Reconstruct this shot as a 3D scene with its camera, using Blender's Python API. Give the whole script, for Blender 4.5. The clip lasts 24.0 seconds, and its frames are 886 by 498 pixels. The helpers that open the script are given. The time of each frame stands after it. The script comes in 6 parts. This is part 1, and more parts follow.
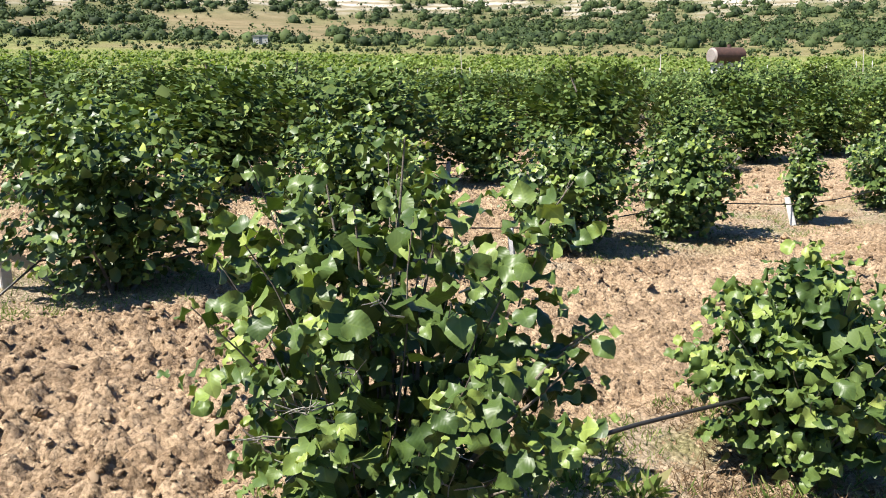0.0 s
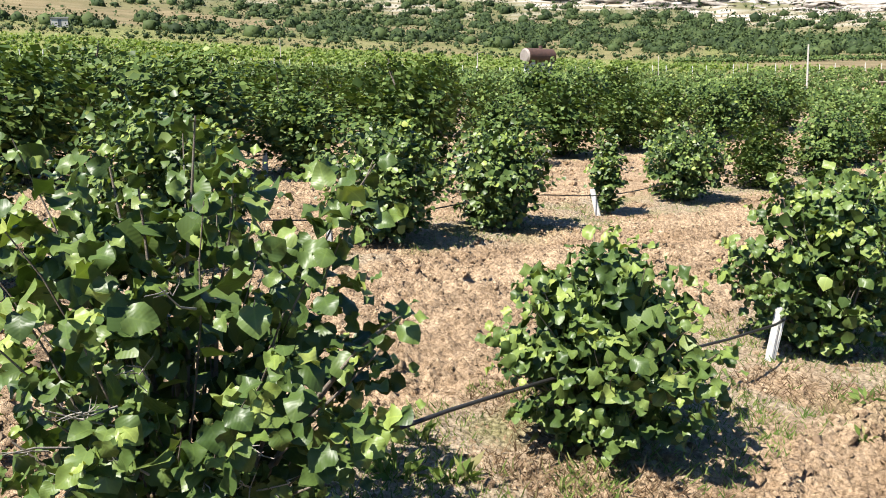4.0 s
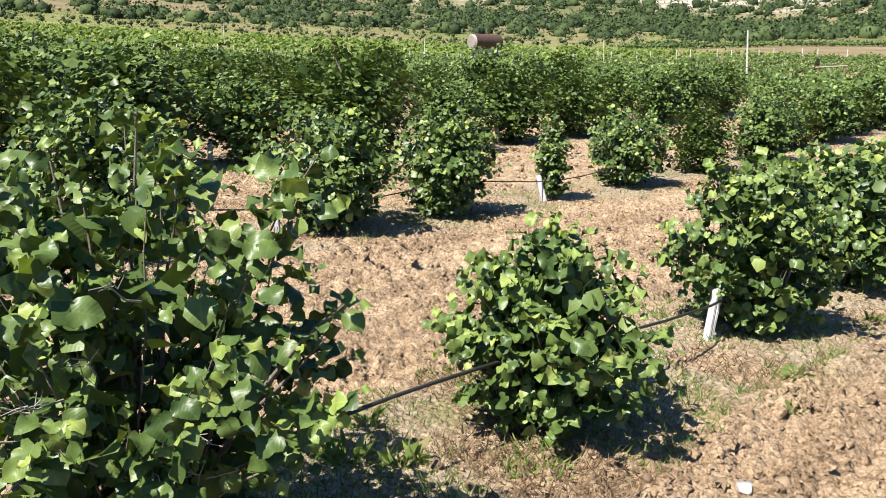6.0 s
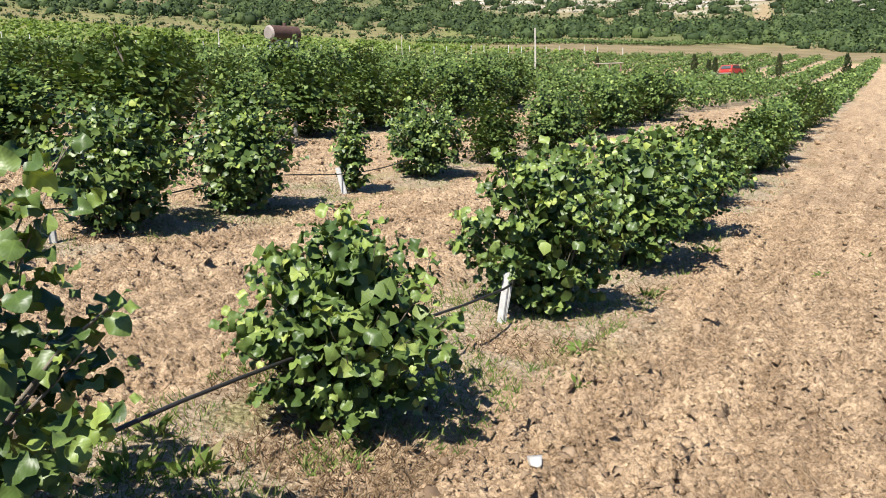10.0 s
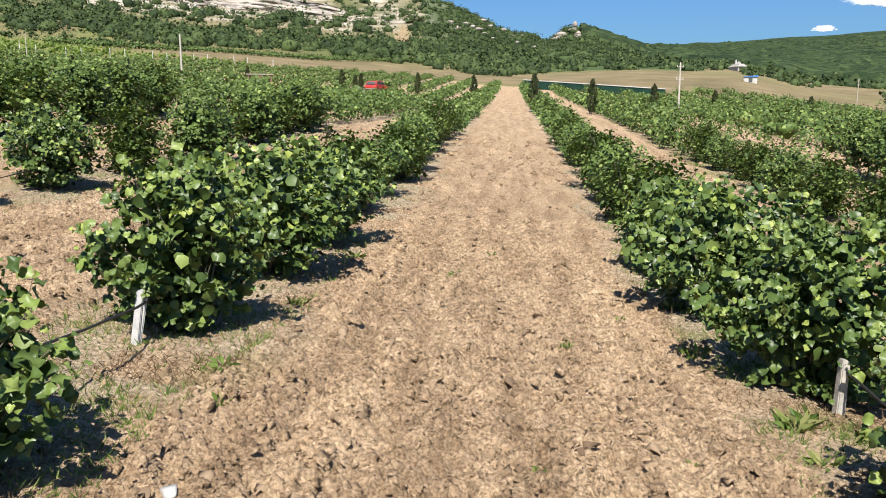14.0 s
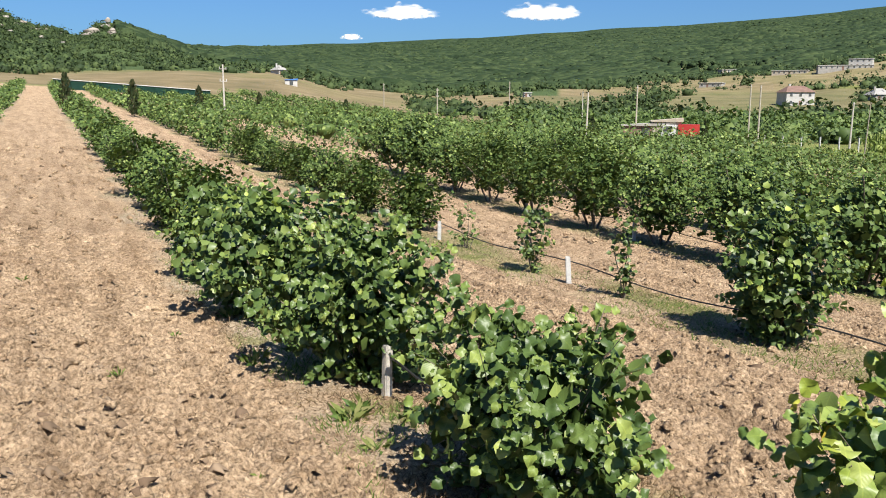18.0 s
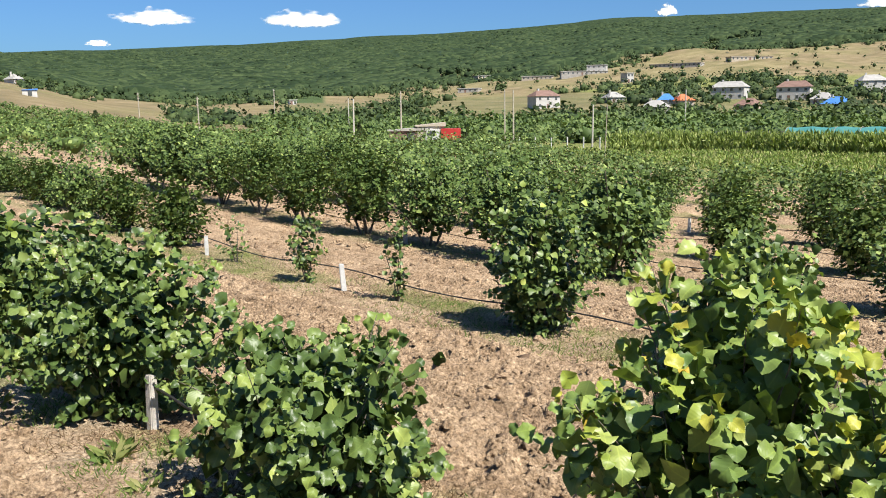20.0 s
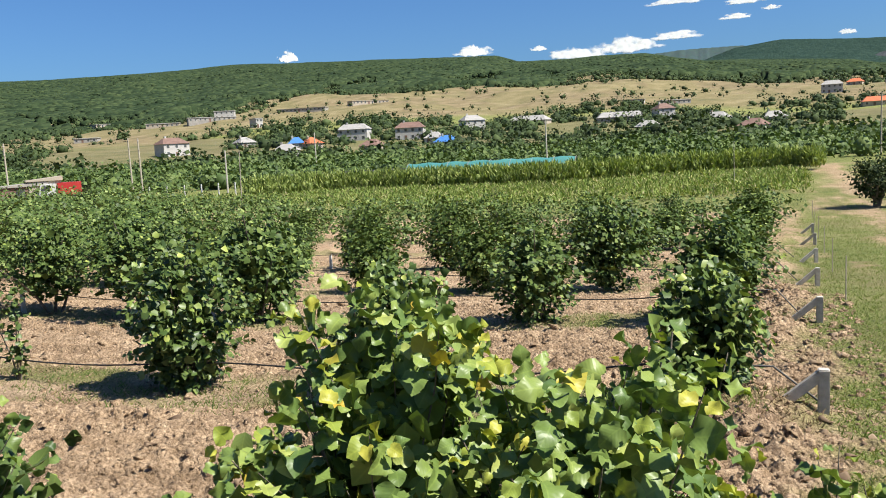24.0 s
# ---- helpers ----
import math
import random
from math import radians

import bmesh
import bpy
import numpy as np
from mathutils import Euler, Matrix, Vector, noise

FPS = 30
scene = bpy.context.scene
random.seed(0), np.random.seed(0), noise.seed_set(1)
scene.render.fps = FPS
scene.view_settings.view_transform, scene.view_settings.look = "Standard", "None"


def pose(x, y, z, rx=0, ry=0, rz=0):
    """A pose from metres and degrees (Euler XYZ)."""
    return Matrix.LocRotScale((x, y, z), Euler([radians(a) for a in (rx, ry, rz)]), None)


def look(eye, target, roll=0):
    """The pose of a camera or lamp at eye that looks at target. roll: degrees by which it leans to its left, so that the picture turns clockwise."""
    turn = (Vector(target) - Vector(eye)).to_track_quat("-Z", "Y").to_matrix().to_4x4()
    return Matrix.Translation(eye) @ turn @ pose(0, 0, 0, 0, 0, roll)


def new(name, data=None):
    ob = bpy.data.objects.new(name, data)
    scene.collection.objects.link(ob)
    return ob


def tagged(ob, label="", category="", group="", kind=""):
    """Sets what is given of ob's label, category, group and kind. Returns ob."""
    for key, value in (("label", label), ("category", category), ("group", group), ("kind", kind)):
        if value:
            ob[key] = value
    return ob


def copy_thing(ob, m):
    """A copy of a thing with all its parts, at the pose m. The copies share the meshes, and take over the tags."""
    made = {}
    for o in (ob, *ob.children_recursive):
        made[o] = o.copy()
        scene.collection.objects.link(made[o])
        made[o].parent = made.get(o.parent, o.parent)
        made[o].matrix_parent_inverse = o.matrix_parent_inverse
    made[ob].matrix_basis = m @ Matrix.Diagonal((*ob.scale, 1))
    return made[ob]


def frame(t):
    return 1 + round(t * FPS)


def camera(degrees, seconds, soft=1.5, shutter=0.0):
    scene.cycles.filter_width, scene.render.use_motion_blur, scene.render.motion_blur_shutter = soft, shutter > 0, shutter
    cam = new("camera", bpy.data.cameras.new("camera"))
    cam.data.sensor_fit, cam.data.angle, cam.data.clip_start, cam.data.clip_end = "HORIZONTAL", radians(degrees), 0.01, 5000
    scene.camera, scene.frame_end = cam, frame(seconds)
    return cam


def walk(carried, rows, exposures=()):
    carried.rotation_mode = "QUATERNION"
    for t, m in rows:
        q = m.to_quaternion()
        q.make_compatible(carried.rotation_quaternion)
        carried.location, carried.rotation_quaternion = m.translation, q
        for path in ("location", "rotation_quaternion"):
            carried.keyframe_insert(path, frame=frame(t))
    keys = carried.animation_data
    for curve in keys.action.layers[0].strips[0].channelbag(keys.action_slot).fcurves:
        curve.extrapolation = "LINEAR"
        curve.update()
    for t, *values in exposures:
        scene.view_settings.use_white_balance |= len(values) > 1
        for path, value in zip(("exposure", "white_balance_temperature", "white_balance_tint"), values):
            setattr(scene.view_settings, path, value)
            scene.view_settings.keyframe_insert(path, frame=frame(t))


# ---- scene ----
cam = camera(57.3, 24.0, soft=1.0)
PATH = [
    (0, (-0.034, 0.161, 1.824), (-1.723, 1.198, 1.553), -2.36),
    (0.5, (-0.021, 0.157, 1.831), (-1.674, 1.248, 1.555), -2.47),
    (1, (-0.036, 0.171, 1.819), (-1.654, 1.313, 1.539), -2.17),
    (1.5, (-0.073, 0.224, 1.790), (-1.650, 1.420, 1.503), -1.88),
    (2, (-0.065, 0.232, 1.793), (-1.604, 1.475, 1.502), -1.96),
    (2.5, (-0.074, 0.254, 1.778), (-1.574, 1.544, 1.485), -1.65),
    (4.5, (-0.056, 0.268, 1.780), (-1.460, 1.660, 1.476), -1.72),
    (5, (-0.049, 0.271, 1.781), (-1.433, 1.680, 1.468), -1.85),
    (5.5, (-0.047, 0.274, 1.776), (-1.410, 1.701, 1.451), -1.79),
    (6, (0.003, 0.235, 1.797), (-1.328, 1.689, 1.462), -1.83),
    (6.5, (-0.010, 0.267, 1.787), (-1.293, 1.763, 1.447), -1.59),
    (7, (-0.004, 0.279, 1.783), (-1.234, 1.818, 1.442), -1.64),
    (7.5, (0.004, 0.291, 1.778), (-1.182, 1.865, 1.435), -1.88),
    (8, (0.013, 0.299, 1.777), (-1.128, 1.905, 1.430), -1.92),
    (8.5, (0.013, 0.303, 1.777), (-1.080, 1.941, 1.424), -1.85),
    (9, (0.024, 0.309, 1.774), (-1.018, 1.979, 1.418), -1.68),
    (9.5, (0.029, 0.315, 1.774), (-0.963, 2.014, 1.413), -1.61),
    (10, (0.037, 0.328, 1.773), (-0.909, 2.052, 1.408), -1.72),
    (10.5, (0.054, 0.327, 1.781), (-0.836, 2.080, 1.418), -1.53),
    (12.5, (0.086, 0.371, 1.771), (-0.566, 2.231, 1.428), -0.80),
    (13, (0.097, 0.389, 1.773), (-0.458, 2.278, 1.424), -0.66),
    (13.5, (0.110, 0.423, 1.777), (-0.279, 2.352, 1.420), -0.37),
    (14, (0.125, 0.492, 1.731), (-0.035, 2.455, 1.381), 0.03),
    (14.5, (0.132, 0.476, 1.735), (0.169, 2.447, 1.394), 0.57),
    (15, (0.142, 0.480, 1.743), (0.307, 2.445, 1.409), 0.05),
    (15.5, (0.168, 0.485, 1.753), (0.443, 2.437, 1.415), -0.78),
    (16, (0.183, 0.515, 1.768), (0.584, 2.441, 1.409), -1.27),
    (16.5, (0.200, 0.591, 1.763), (0.763, 2.473, 1.390), -0.06),
    (17, (0.216, 0.609, 1.766), (0.897, 2.453, 1.397), 1.10),
    (17.5, (0.226, 0.615, 1.767), (1.005, 2.423, 1.413), 0.73),
    (19.5, (0.326, 0.683, 1.764), (1.501, 2.266, 1.427), -0.75),
    (20, (0.348, 0.696, 1.766), (1.670, 2.160, 1.434), -0.95),
    (20.5, (0.370, 0.707, 1.761), (1.849, 2.014, 1.438), -1.22),
    (21, (0.423, 0.731, 1.750), (2.027, 1.882, 1.432), -1.64),
    (21.5, (0.439, 0.743, 1.744), (2.142, 1.747, 1.439), -2.11),
    (21.9, (0.432, 0.744, 1.738), (2.207, 1.619, 1.451), -2.17),
    (22, (0.421, 0.737, 1.745), (2.211, 1.583, 1.461), -2.27),
    (22.5, (0.441, 0.746, 1.743), (2.286, 1.469, 1.473), -2.67),
    (23, (0.443, 0.745, 1.741), (2.317, 1.397, 1.490), -2.64),
    (23.5, (0.447, 0.745, 1.743), (2.324, 1.388, 1.490), -2.71),
    (24, (0.423, 0.733, 1.744), (2.251, 1.504, 1.487), -3.22),
]
walk(cam, [(t, look(eye, target, roll)) for t, eye, target, roll in PATH],
     [(0.0, 1.38), (5.0, 1.36), (9.0, 1.2), (13.0, 1.03), (17.0, 1.02), (20.0, 1.1), (24.0, 1.02)])

# ---- world, sun, exposure ----
SUN_EL, SUN_AZ = 54.0, 180.0
world = bpy.data.worlds.new("sky")
scene.world = world
world.use_nodes = True
wn = world.node_tree.nodes
sky = wn.new("ShaderNodeTexSky")
sky.sky_type, sky.sun_disc = "NISHITA", False
sky.sun_elevation, sky.sun_rotation = radians(SUN_EL), radians(SUN_AZ)
sky.altitude, sky.air_density, sky.dust_density, sky.ozone_density = 300, 1.0, 1.5, 2.5
wn["Background"].inputs[1].default_value = 0.05
tint = wn.new("ShaderNodeMix")
tint.data_type, tint.blend_type = "RGBA", "MULTIPLY"
tint.inputs[0].default_value, tint.inputs[7].default_value = 1.0, (0.53, 0.86, 1.26, 1)
world.node_tree.links.new(sky.outputs[0], tint.inputs[6])
world.node_tree.links.new(tint.outputs[2], wn["Background"].inputs[0])
sun = new("sun", bpy.data.lights.new("sun", "SUN"))
sun.data.energy, sun.data.angle, sun.data.color = 5.0, radians(0.53), (1.0, 0.95, 0.87)
sun.matrix_world = look((0, -math.cos(radians(SUN_EL)) * 50, math.sin(radians(SUN_EL)) * 50), (0, 0, 0))
scene.view_settings.exposure = 1.2

# ---- the lie of the land ----
PY = [(-40, 1.3), (0, 0), (7, -.28), (12, -.36), (18, -.31), (24, -.1), (31, .17), (44, .7), (66, 1.55), (100, 2.8), (150, 5.1), (260, 9.5)]
QX = [(-200, 19), (-84, 8.0), (-40, 4.0), (-17.5, 1.85), (-7.5, .65), (-2.5, .24), (2.5, -.24), (7.5, -.65), (12.5, -1.0), (17.5, -1.4), (22.5, -1.7), (32, -2.2), (45, -2.4), (140, -2.4)]
# azimuth from +y clockwise: height at 120 m, then elevation in degrees at 260, 420, 650, 1800, 2600 m
AZ = [
    (-180, 1, 2, 3, 3, 3, 2.5), (-120, 9, 6, 8, 10, 9, 8), (-95, 11.6, 6.9, 8.6, 13, 12, 10), (-86, 11.5, 6.8, 8.5, 13, 12, 10),
    (-72, 11.3, 6.7, 8.4, 13, 12, 10), (-57, 10.0, 5.9, 7.6, 12, 11, 9), (-42, 8.3, 4.8, 6.6, 10.6, 9.5, 8), (-31, 6.6, 4.2, 5.9, 9.6, 8, 7),
    (-20, 5.2, 3.6, 4.8, 8.6, 7, 6), (-12, 4.4, 2.8, 4.4, 7.6, 6, 5), (-6, 3.8, 2.3, 4.2, 7.0, 5, 4), (-2.5, 3.5, 2.0, 3.9, 6.0, 4.4, 4),
    (-1, 3.45, 1.95, 3.5, 5.25, 4.4, 4), (0.2, 3.4, 1.9, 3.2, 4.85, 4.1, 4), (1.6, 3.3, 1.9, 2.9, 4.6, 3.9, 3.6), (2.4, 3.2, 1.9, 2.7, 4.1, 3.8, 3.6),
    (3.0, 3.1, 1.95, 2.7, 4.5, 3.8, 3.6), (3.6, 3.0, 2.0, 2.7, 4.75, 3.8, 3.6), (4.6, 3.0, 2.0, 2.7, 4.7, 3.8, 3.6), (5.5, 2.8, 2.1, 2.7, 4.55, 3.8, 3.4), (6.2, 2.7, 2.1, 2.65, 4.3, 3.7, 3.4),
    (7.3, 2.5, 2.15, 2.6, 3.95, 3.65, 3.3), (8.3, 2.4, 2.2, 2.6, 3.5, 3.65, 3.2), (9.5, 2.2, 2.2, 2.6, 3.0, 3.7, 3.2), (14.6, 1.3, 2.0, 2.3, 2.6, 3.9, 3.4), (20, .3, .7, 1.3, 2.2, 4.15, 3.6), (26, -1.4, -.1, .9, 2.0, 4.4, 3.8),
    (35, -2.4, -.5, .8, 2.2, 4.9, 4.2), (42, -2.4, -.6, 1.0, 2.4, 5.25, 4.4), (48, -2.4, -.6, 1.2, 2.6, 5.5, 4.6), (55, -2.4, -.6, 1.5, 3.1, 5.9, 5),
    (65, -2.4, -.7, 1.6, 3.4, 5.8, 5), (71.5, -2.4, -.8, 1.6, 3.3, 5.65, 4.6), (73, -2.4, -.8, 1.6, 3.3, 5.15, 4.4), (80, -2.4, -.8, 1.5, 3.2, 5.15, 4.6),
    (81.5, -2.4, -.8, 1.4, 3.1, 5.1, 4.5), (84.7, -2.4, -.8, 1.3, 2.9, 4.45, 4.3), (85.3, -2.4, -.8, 1.3, 2.8, 4.3, 4.4), (87.2, -2.4, -.8, 1.1, 2.6, 4.2, 5.0),
    (90, -2.4, -.8, 1.1, 2.5, 3.9, 5.3), (94, -2.4, -.9, 1.0, 2.4, 3.5, 4.95), (97.4, -2.4, -.9, 1.0, 2.3, 2.8, 4.75), (101, -2.4, -.9, 1.0, 2.3, 2.7, 4.5), (115, -1.5, -.8, 1.0, 2.4, 4.5, 5),
    (150, 0, .5, 1.5, 2.5, 3, 3), (180, 1, 2, 3, 3, 3, 2.5)]
AZT = np.array(AZ)
EYE0 = (0.1, 0.4, 1.77)
RADII = (120.0, 260.0, 420.0, 650.0, 1800.0, 2600.0)


def lattice(x, y, seed):
    """Smooth value noise, 0 to 1."""
    xi, yi = np.floor(x).astype(np.int64), np.floor(y).astype(np.int64)
    fx, fy = x - xi, y - yi
    fx, fy = fx * fx * (3 - 2 * fx), fy * fy * (3 - 2 * fy)

    def h(a, b):
        n = (a * 374761393 + b * 668265263 + seed * 974634777) & 0x7FFFFFFF
        n = ((n ^ (n >> 13)) * 1274126177) & 0x7FFFFFFF
        return (n & 0xFFFF) / 65535.0
    return (h(xi, yi) * (1 - fx) + h(xi + 1, yi) * fx) * (1 - fy) + (h(xi, yi + 1) * (1 - fx) + h(xi + 1, yi + 1) * fx) * fy


def plain(x, y):
    return np.interp(y, *zip(*PY)) + np.interp(x, *zip(*QX))


def land(x, y):
    """Height of the smooth ground, in metres."""
    x, y = np.asarray(x, float), np.asarray(y, float)
    dx, dy = x - EYE0[0], y - EYE0[1]
    r = np.maximum(np.hypot(dx, dy), 1e-6)
    az = np.degrees(np.arctan2(dx, dy))
    near = plain(x, y)
    k = 35 / r
    z = [plain(EYE0[0] + dx * k, EYE0[1] + dy * k), np.interp(az, AZT[:, 0], AZT[:, 1])]
    for i in range(2, 7):
        z.append(EYE0[2] + RADII[i - 1] * np.tan(np.radians(np.interp(az, AZT[:, 0], AZT[:, i]))))
    rr = (35.0,) + RADII
    out = np.where(r < 35, near, 0.0)
    dip = 1 + 0.5 * np.clip((az + 40) / 12, 0, 1) * np.clip((-2 - az) / 4, 0, 1)
    for i in range(6):
        f = np.clip((r - rr[i]) / (rr[i + 1] - rr[i]), 0, 1)
        if i == 0:
            f = f ** dip
        out = np.where((r >= rr[i]) & (r < rr[i + 1]), z[i] * (1 - f) + z[i + 1] * f, out)
    out = np.where(r >= rr[6], z[6] - (r - rr[6]) * 0.05, out)
    hill = np.clip((r - 300) / 300, 0, 1) * (1 - np.clip((r - 1500) / 300, 0, 1))
    return out + hill * 7 * (lattice(x / 60, y / 60, 21) + 0.5 * lattice(x / 23, y / 23, 22) - 0.75)


def spot(az, d):
    """The ground point at an azimuth and a distance."""
    x, y = EYE0[0] + d * math.sin(radians(az)), EYE0[1] + d * math.cos(radians(az))
    return Vector((x, y, float(land(x, y))))


def reach(az, el, lo=40, hi=118):
    """The ground point at an azimuth that shows at an elevation, between two distances."""
    for d in np.arange(lo, hi, 0.5):
        p = spot(az, d)
        if math.degrees(math.atan2(p.z - EYE0[2], d)) >= el:
            return p
    return p


# ---- materials ----
COLOUR_SCALE = 0.72   # scale on the base colours; with the raised exposure it deepens shade


def toned(c):
    return tuple(COLOUR_SCALE * v for v in c)


def material(name):
    m = bpy.data.materials.new(name)
    m.use_nodes = True
    return m, m.node_tree.nodes, m.node_tree.links, m.node_tree.nodes["Principled BSDF"]


def ramp_node(nodes, stops):
    r = nodes.new("ShaderNodeValToRGB")
    e = r.color_ramp.elements
    while len(e) < len(stops):
        e.new(0.5)
    for el, (p, c) in zip(e, stops):
        el.position, el.color = p, (*c, 1)
    return r


def noise_node(nodes, links, scale, detail=6.0, rough=0.6, coord=None):
    n = nodes.new("ShaderNodeTexNoise")
    n.inputs["Scale"].default_value, n.inputs["Detail"].default_value, n.inputs["Roughness"].default_value = scale, detail, rough
    if coord:
        links.new(coord, n.inputs["Vector"])
    return n


def mixed(nodes, links, fac, a, b, mode="MIX"):
    m = nodes.new("ShaderNodeMix")
    m.data_type, m.blend_type = "RGBA", mode
    for key, v in ((0, fac), (6, a), (7, b)):
        if isinstance(v, bpy.types.NodeSocket):
            links.new(v, m.inputs[key])
        else:
            m.inputs[key].default_value = v if key == 0 else (*v, 1)
    return m.outputs[2]


def plain_mat(name, a, b, scale=6.0, rough=0.8, bump=0.3, metal=0.0, dist=0.01, stains=0.0):
    """A worn surface between two colours, with grain at two sizes."""
    m, n, l, p = material(name)
    tc = n.new("ShaderNodeTexCoord")
    big = noise_node(n, l, scale, 8, 0.65, tc.outputs["Object"])
    fine = noise_node(n, l, scale * 9, 5, 0.7, tc.outputs["Object"])
    r = ramp_node(n, [(0.3, toned(a)), (0.7, toned(b))])
    l.new(big.outputs[0], r.inputs[0])
    col = mixed(n, l, 0.35, r.outputs[0], fine.outputs[1], "SOFT_LIGHT")
    l.new(col, p.inputs["Base Color"])
    p.inputs["Roughness"].default_value, p.inputs["Metallic"].default_value = rough, metal
    bp = n.new("ShaderNodeBump")
    bp.inputs["Strength"].default_value, bp.inputs["Distance"].default_value = bump, dist
    l.new(fine.outputs[0], bp.inputs["Height"])
    l.new(bp.outputs[0], p.inputs["Normal"])
    return m


def leaf_mat(name, stops, rough=0.5, trans=0.35, veins=False, thin=(1.15, 1.25, 0.45), spec=0.18, blotch=3.0, uneven=0.35):
    """Foliage: colour by leaf, light that shines through, and veins where leaves are seen close."""
    m, n, l, p = material(name)
    geo = n.new("ShaderNodeNewGeometry")
    info = n.new("ShaderNodeObjectInfo")
    add = n.new("ShaderNodeMath")
    add.operation = "ADD"
    l.new(geo.outputs["Random Per Island"], add.inputs[0])
    l.new(info.outputs["Random"], add.inputs[1])
    fr = n.new("ShaderNodeMath")
    fr.operation = "FRACT"
    l.new(add.outputs[0], fr.inputs[0])
    r = ramp_node(n, [(p, toned(c)) for p, c in stops])
    l.new(fr.outputs[0], r.inputs[0])
    col = r.outputs[0]
    tc = n.new("ShaderNodeTexCoord")
    if veins:
        # a pale midrib and a soft quilted surface
        uvs = n.new("ShaderNodeSeparateXYZ")
        l.new(tc.outputs["UV"], uvs.inputs[0])
        off = n.new("ShaderNodeMath")
        off.operation = "ABSOLUTE"
        l.new(uvs.outputs[1], off.inputs[0])
        rib = ramp_node(n, [(0.0, (1.35, 1.3, 1.2)), (0.045, (1, 1, 1))])
        l.new(off.outputs[0], rib.inputs[0])
        col = mixed(n, l, 0.7, col, rib.outputs[0], "MULTIPLY")
        skew = n.new("ShaderNodeMath")
        skew.operation, skew.inputs[1].default_value = "MULTIPLY_ADD", -0.75
        l.new(off.outputs[0], skew.inputs[0])
        l.new(uvs.outputs[0], skew.inputs[2])
        pleat = n.new("ShaderNodeMath")
        pleat.operation, pleat.inputs[1].default_value = "MULTIPLY", 42.0
        l.new(skew.outputs[0], pleat.inputs[0])
        wave = n.new("ShaderNodeMath")
        wave.operation = "SINE"
        l.new(pleat.outputs[0], wave.inputs[0])
        vein = ramp_node(n, [(0.0, (0.9, 0.92, 0.88)), (0.75, (1, 1, 1)), (1.0, (1.18, 1.14, 1.08))])
        l.new(wave.outputs[0], vein.inputs[0])
        col = mixed(n, l, 0.16, col, vein.outputs[0], "MULTIPLY")
        bp = n.new("ShaderNodeBump")
        bp.inputs["Strength"].default_value, bp.inputs["Distance"].default_value = 0.05, 0.004
        l.new(wave.outputs[0], bp.inputs["Height"])
        l.new(bp.outputs[0], p.inputs["Normal"])
    blot = noise_node(n, l, blotch, 4, 0.6, tc.outputs["Object"])
    col = mixed(n, l, uneven, col, blot.outputs[0], "SOFT_LIGHT")
    l.new(col, p.inputs["Base Color"])
    p.inputs["Roughness"].default_value = rough
    p.inputs["Specular IOR Level"].default_value = spec
    tr = n.new("ShaderNodeBsdfTranslucent")
    l.new(mixed(n, l, 1.0, col, thin, "MULTIPLY"), tr.inputs[0])
    mx = n.new("ShaderNodeMixShader")
    mx.inputs[0].default_value = trans
    l.new(p.outputs[0], mx.inputs[1])
    l.new(tr.outputs[0], mx.inputs[2])
    l.new(mx.outputs[0], n["Material Output"].inputs[0])
    return m


G1, G2, G3, G4 = (0.05, 0.088, 0.022), (0.092, 0.146, 0.036), (0.152, 0.216, 0.056), (0.28, 0.35, 0.095)
LEAF = leaf_mat("hazel_leaf", [(0.0, G1), (0.45, G2), (0.86, G3), (1.0, G4)], 0.42, 0.12, True, spec=0.3)
LEAF_YOUNG = leaf_mat("young_hazel_leaf", [(0.0, (0.15, 0.22, 0.048)), (0.6, (0.25, 0.33, 0.075)), (1.0, (0.4, 0.46, 0.12))], 0.42, 0.2, True, spec=0.3)
LEAF_PALE = leaf_mat("pale_hazel_leaf", [(0.0, (0.115, 0.19, 0.048)), (0.5, (0.2, 0.285, 0.07)), (0.9, (0.3, 0.38, 0.092)), (1.0, (0.4, 0.45, 0.12))], 0.42, 0.16, True, spec=0.3)
LEAF_YELLOW = leaf_mat("yellowing_hazel_leaf", [(0.0, (0.24, 0.32, 0.055)), (0.5, (0.37, 0.42, 0.065)), (0.92, (0.52, 0.49, 0.075)), (1.0, (0.6, 0.4, 0.06))], 0.45, 0.2, True, spec=0.25)
LEAF_MID = leaf_mat("hazel_leaf_mid", [(0.0, G1), (0.45, G2), (0.86, G3), (1.0, G4)], 0.42, 0.12, spec=0.3)
LEAF_FAR = leaf_mat("hazel_leaf_far", [(0.0, G1), (0.45, G2), (0.86, G3), (1.0, (0.32, 0.4, 0.12))], 0.5, 0.1, spec=0.16)
LEAF_TREE = leaf_mat("tree_leaf", [(0.0, (0.03, 0.05, 0.019)), (0.5, (0.052, 0.082, 0.028)), (1.0, (0.1, 0.138, 0.046))], 0.7, 0.1, spec=0.15, blotch=0.12, uneven=0.9)
LEAF_VINE = leaf_mat("vine_leaf", [(0.0, (0.14, 0.21, 0.048)), (0.6, (0.22, 0.3, 0.07)), (1.0, (0.33, 0.4, 0.11))], 0.5, 0.35)
LEAF_REED = leaf_mat("reed_leaf", [(0.0, (0.16, 0.23, 0.06)), (0.6, (0.34, 0.42, 0.12)), (1.0, (0.5, 0.54, 0.2))], 0.55, 0.25)
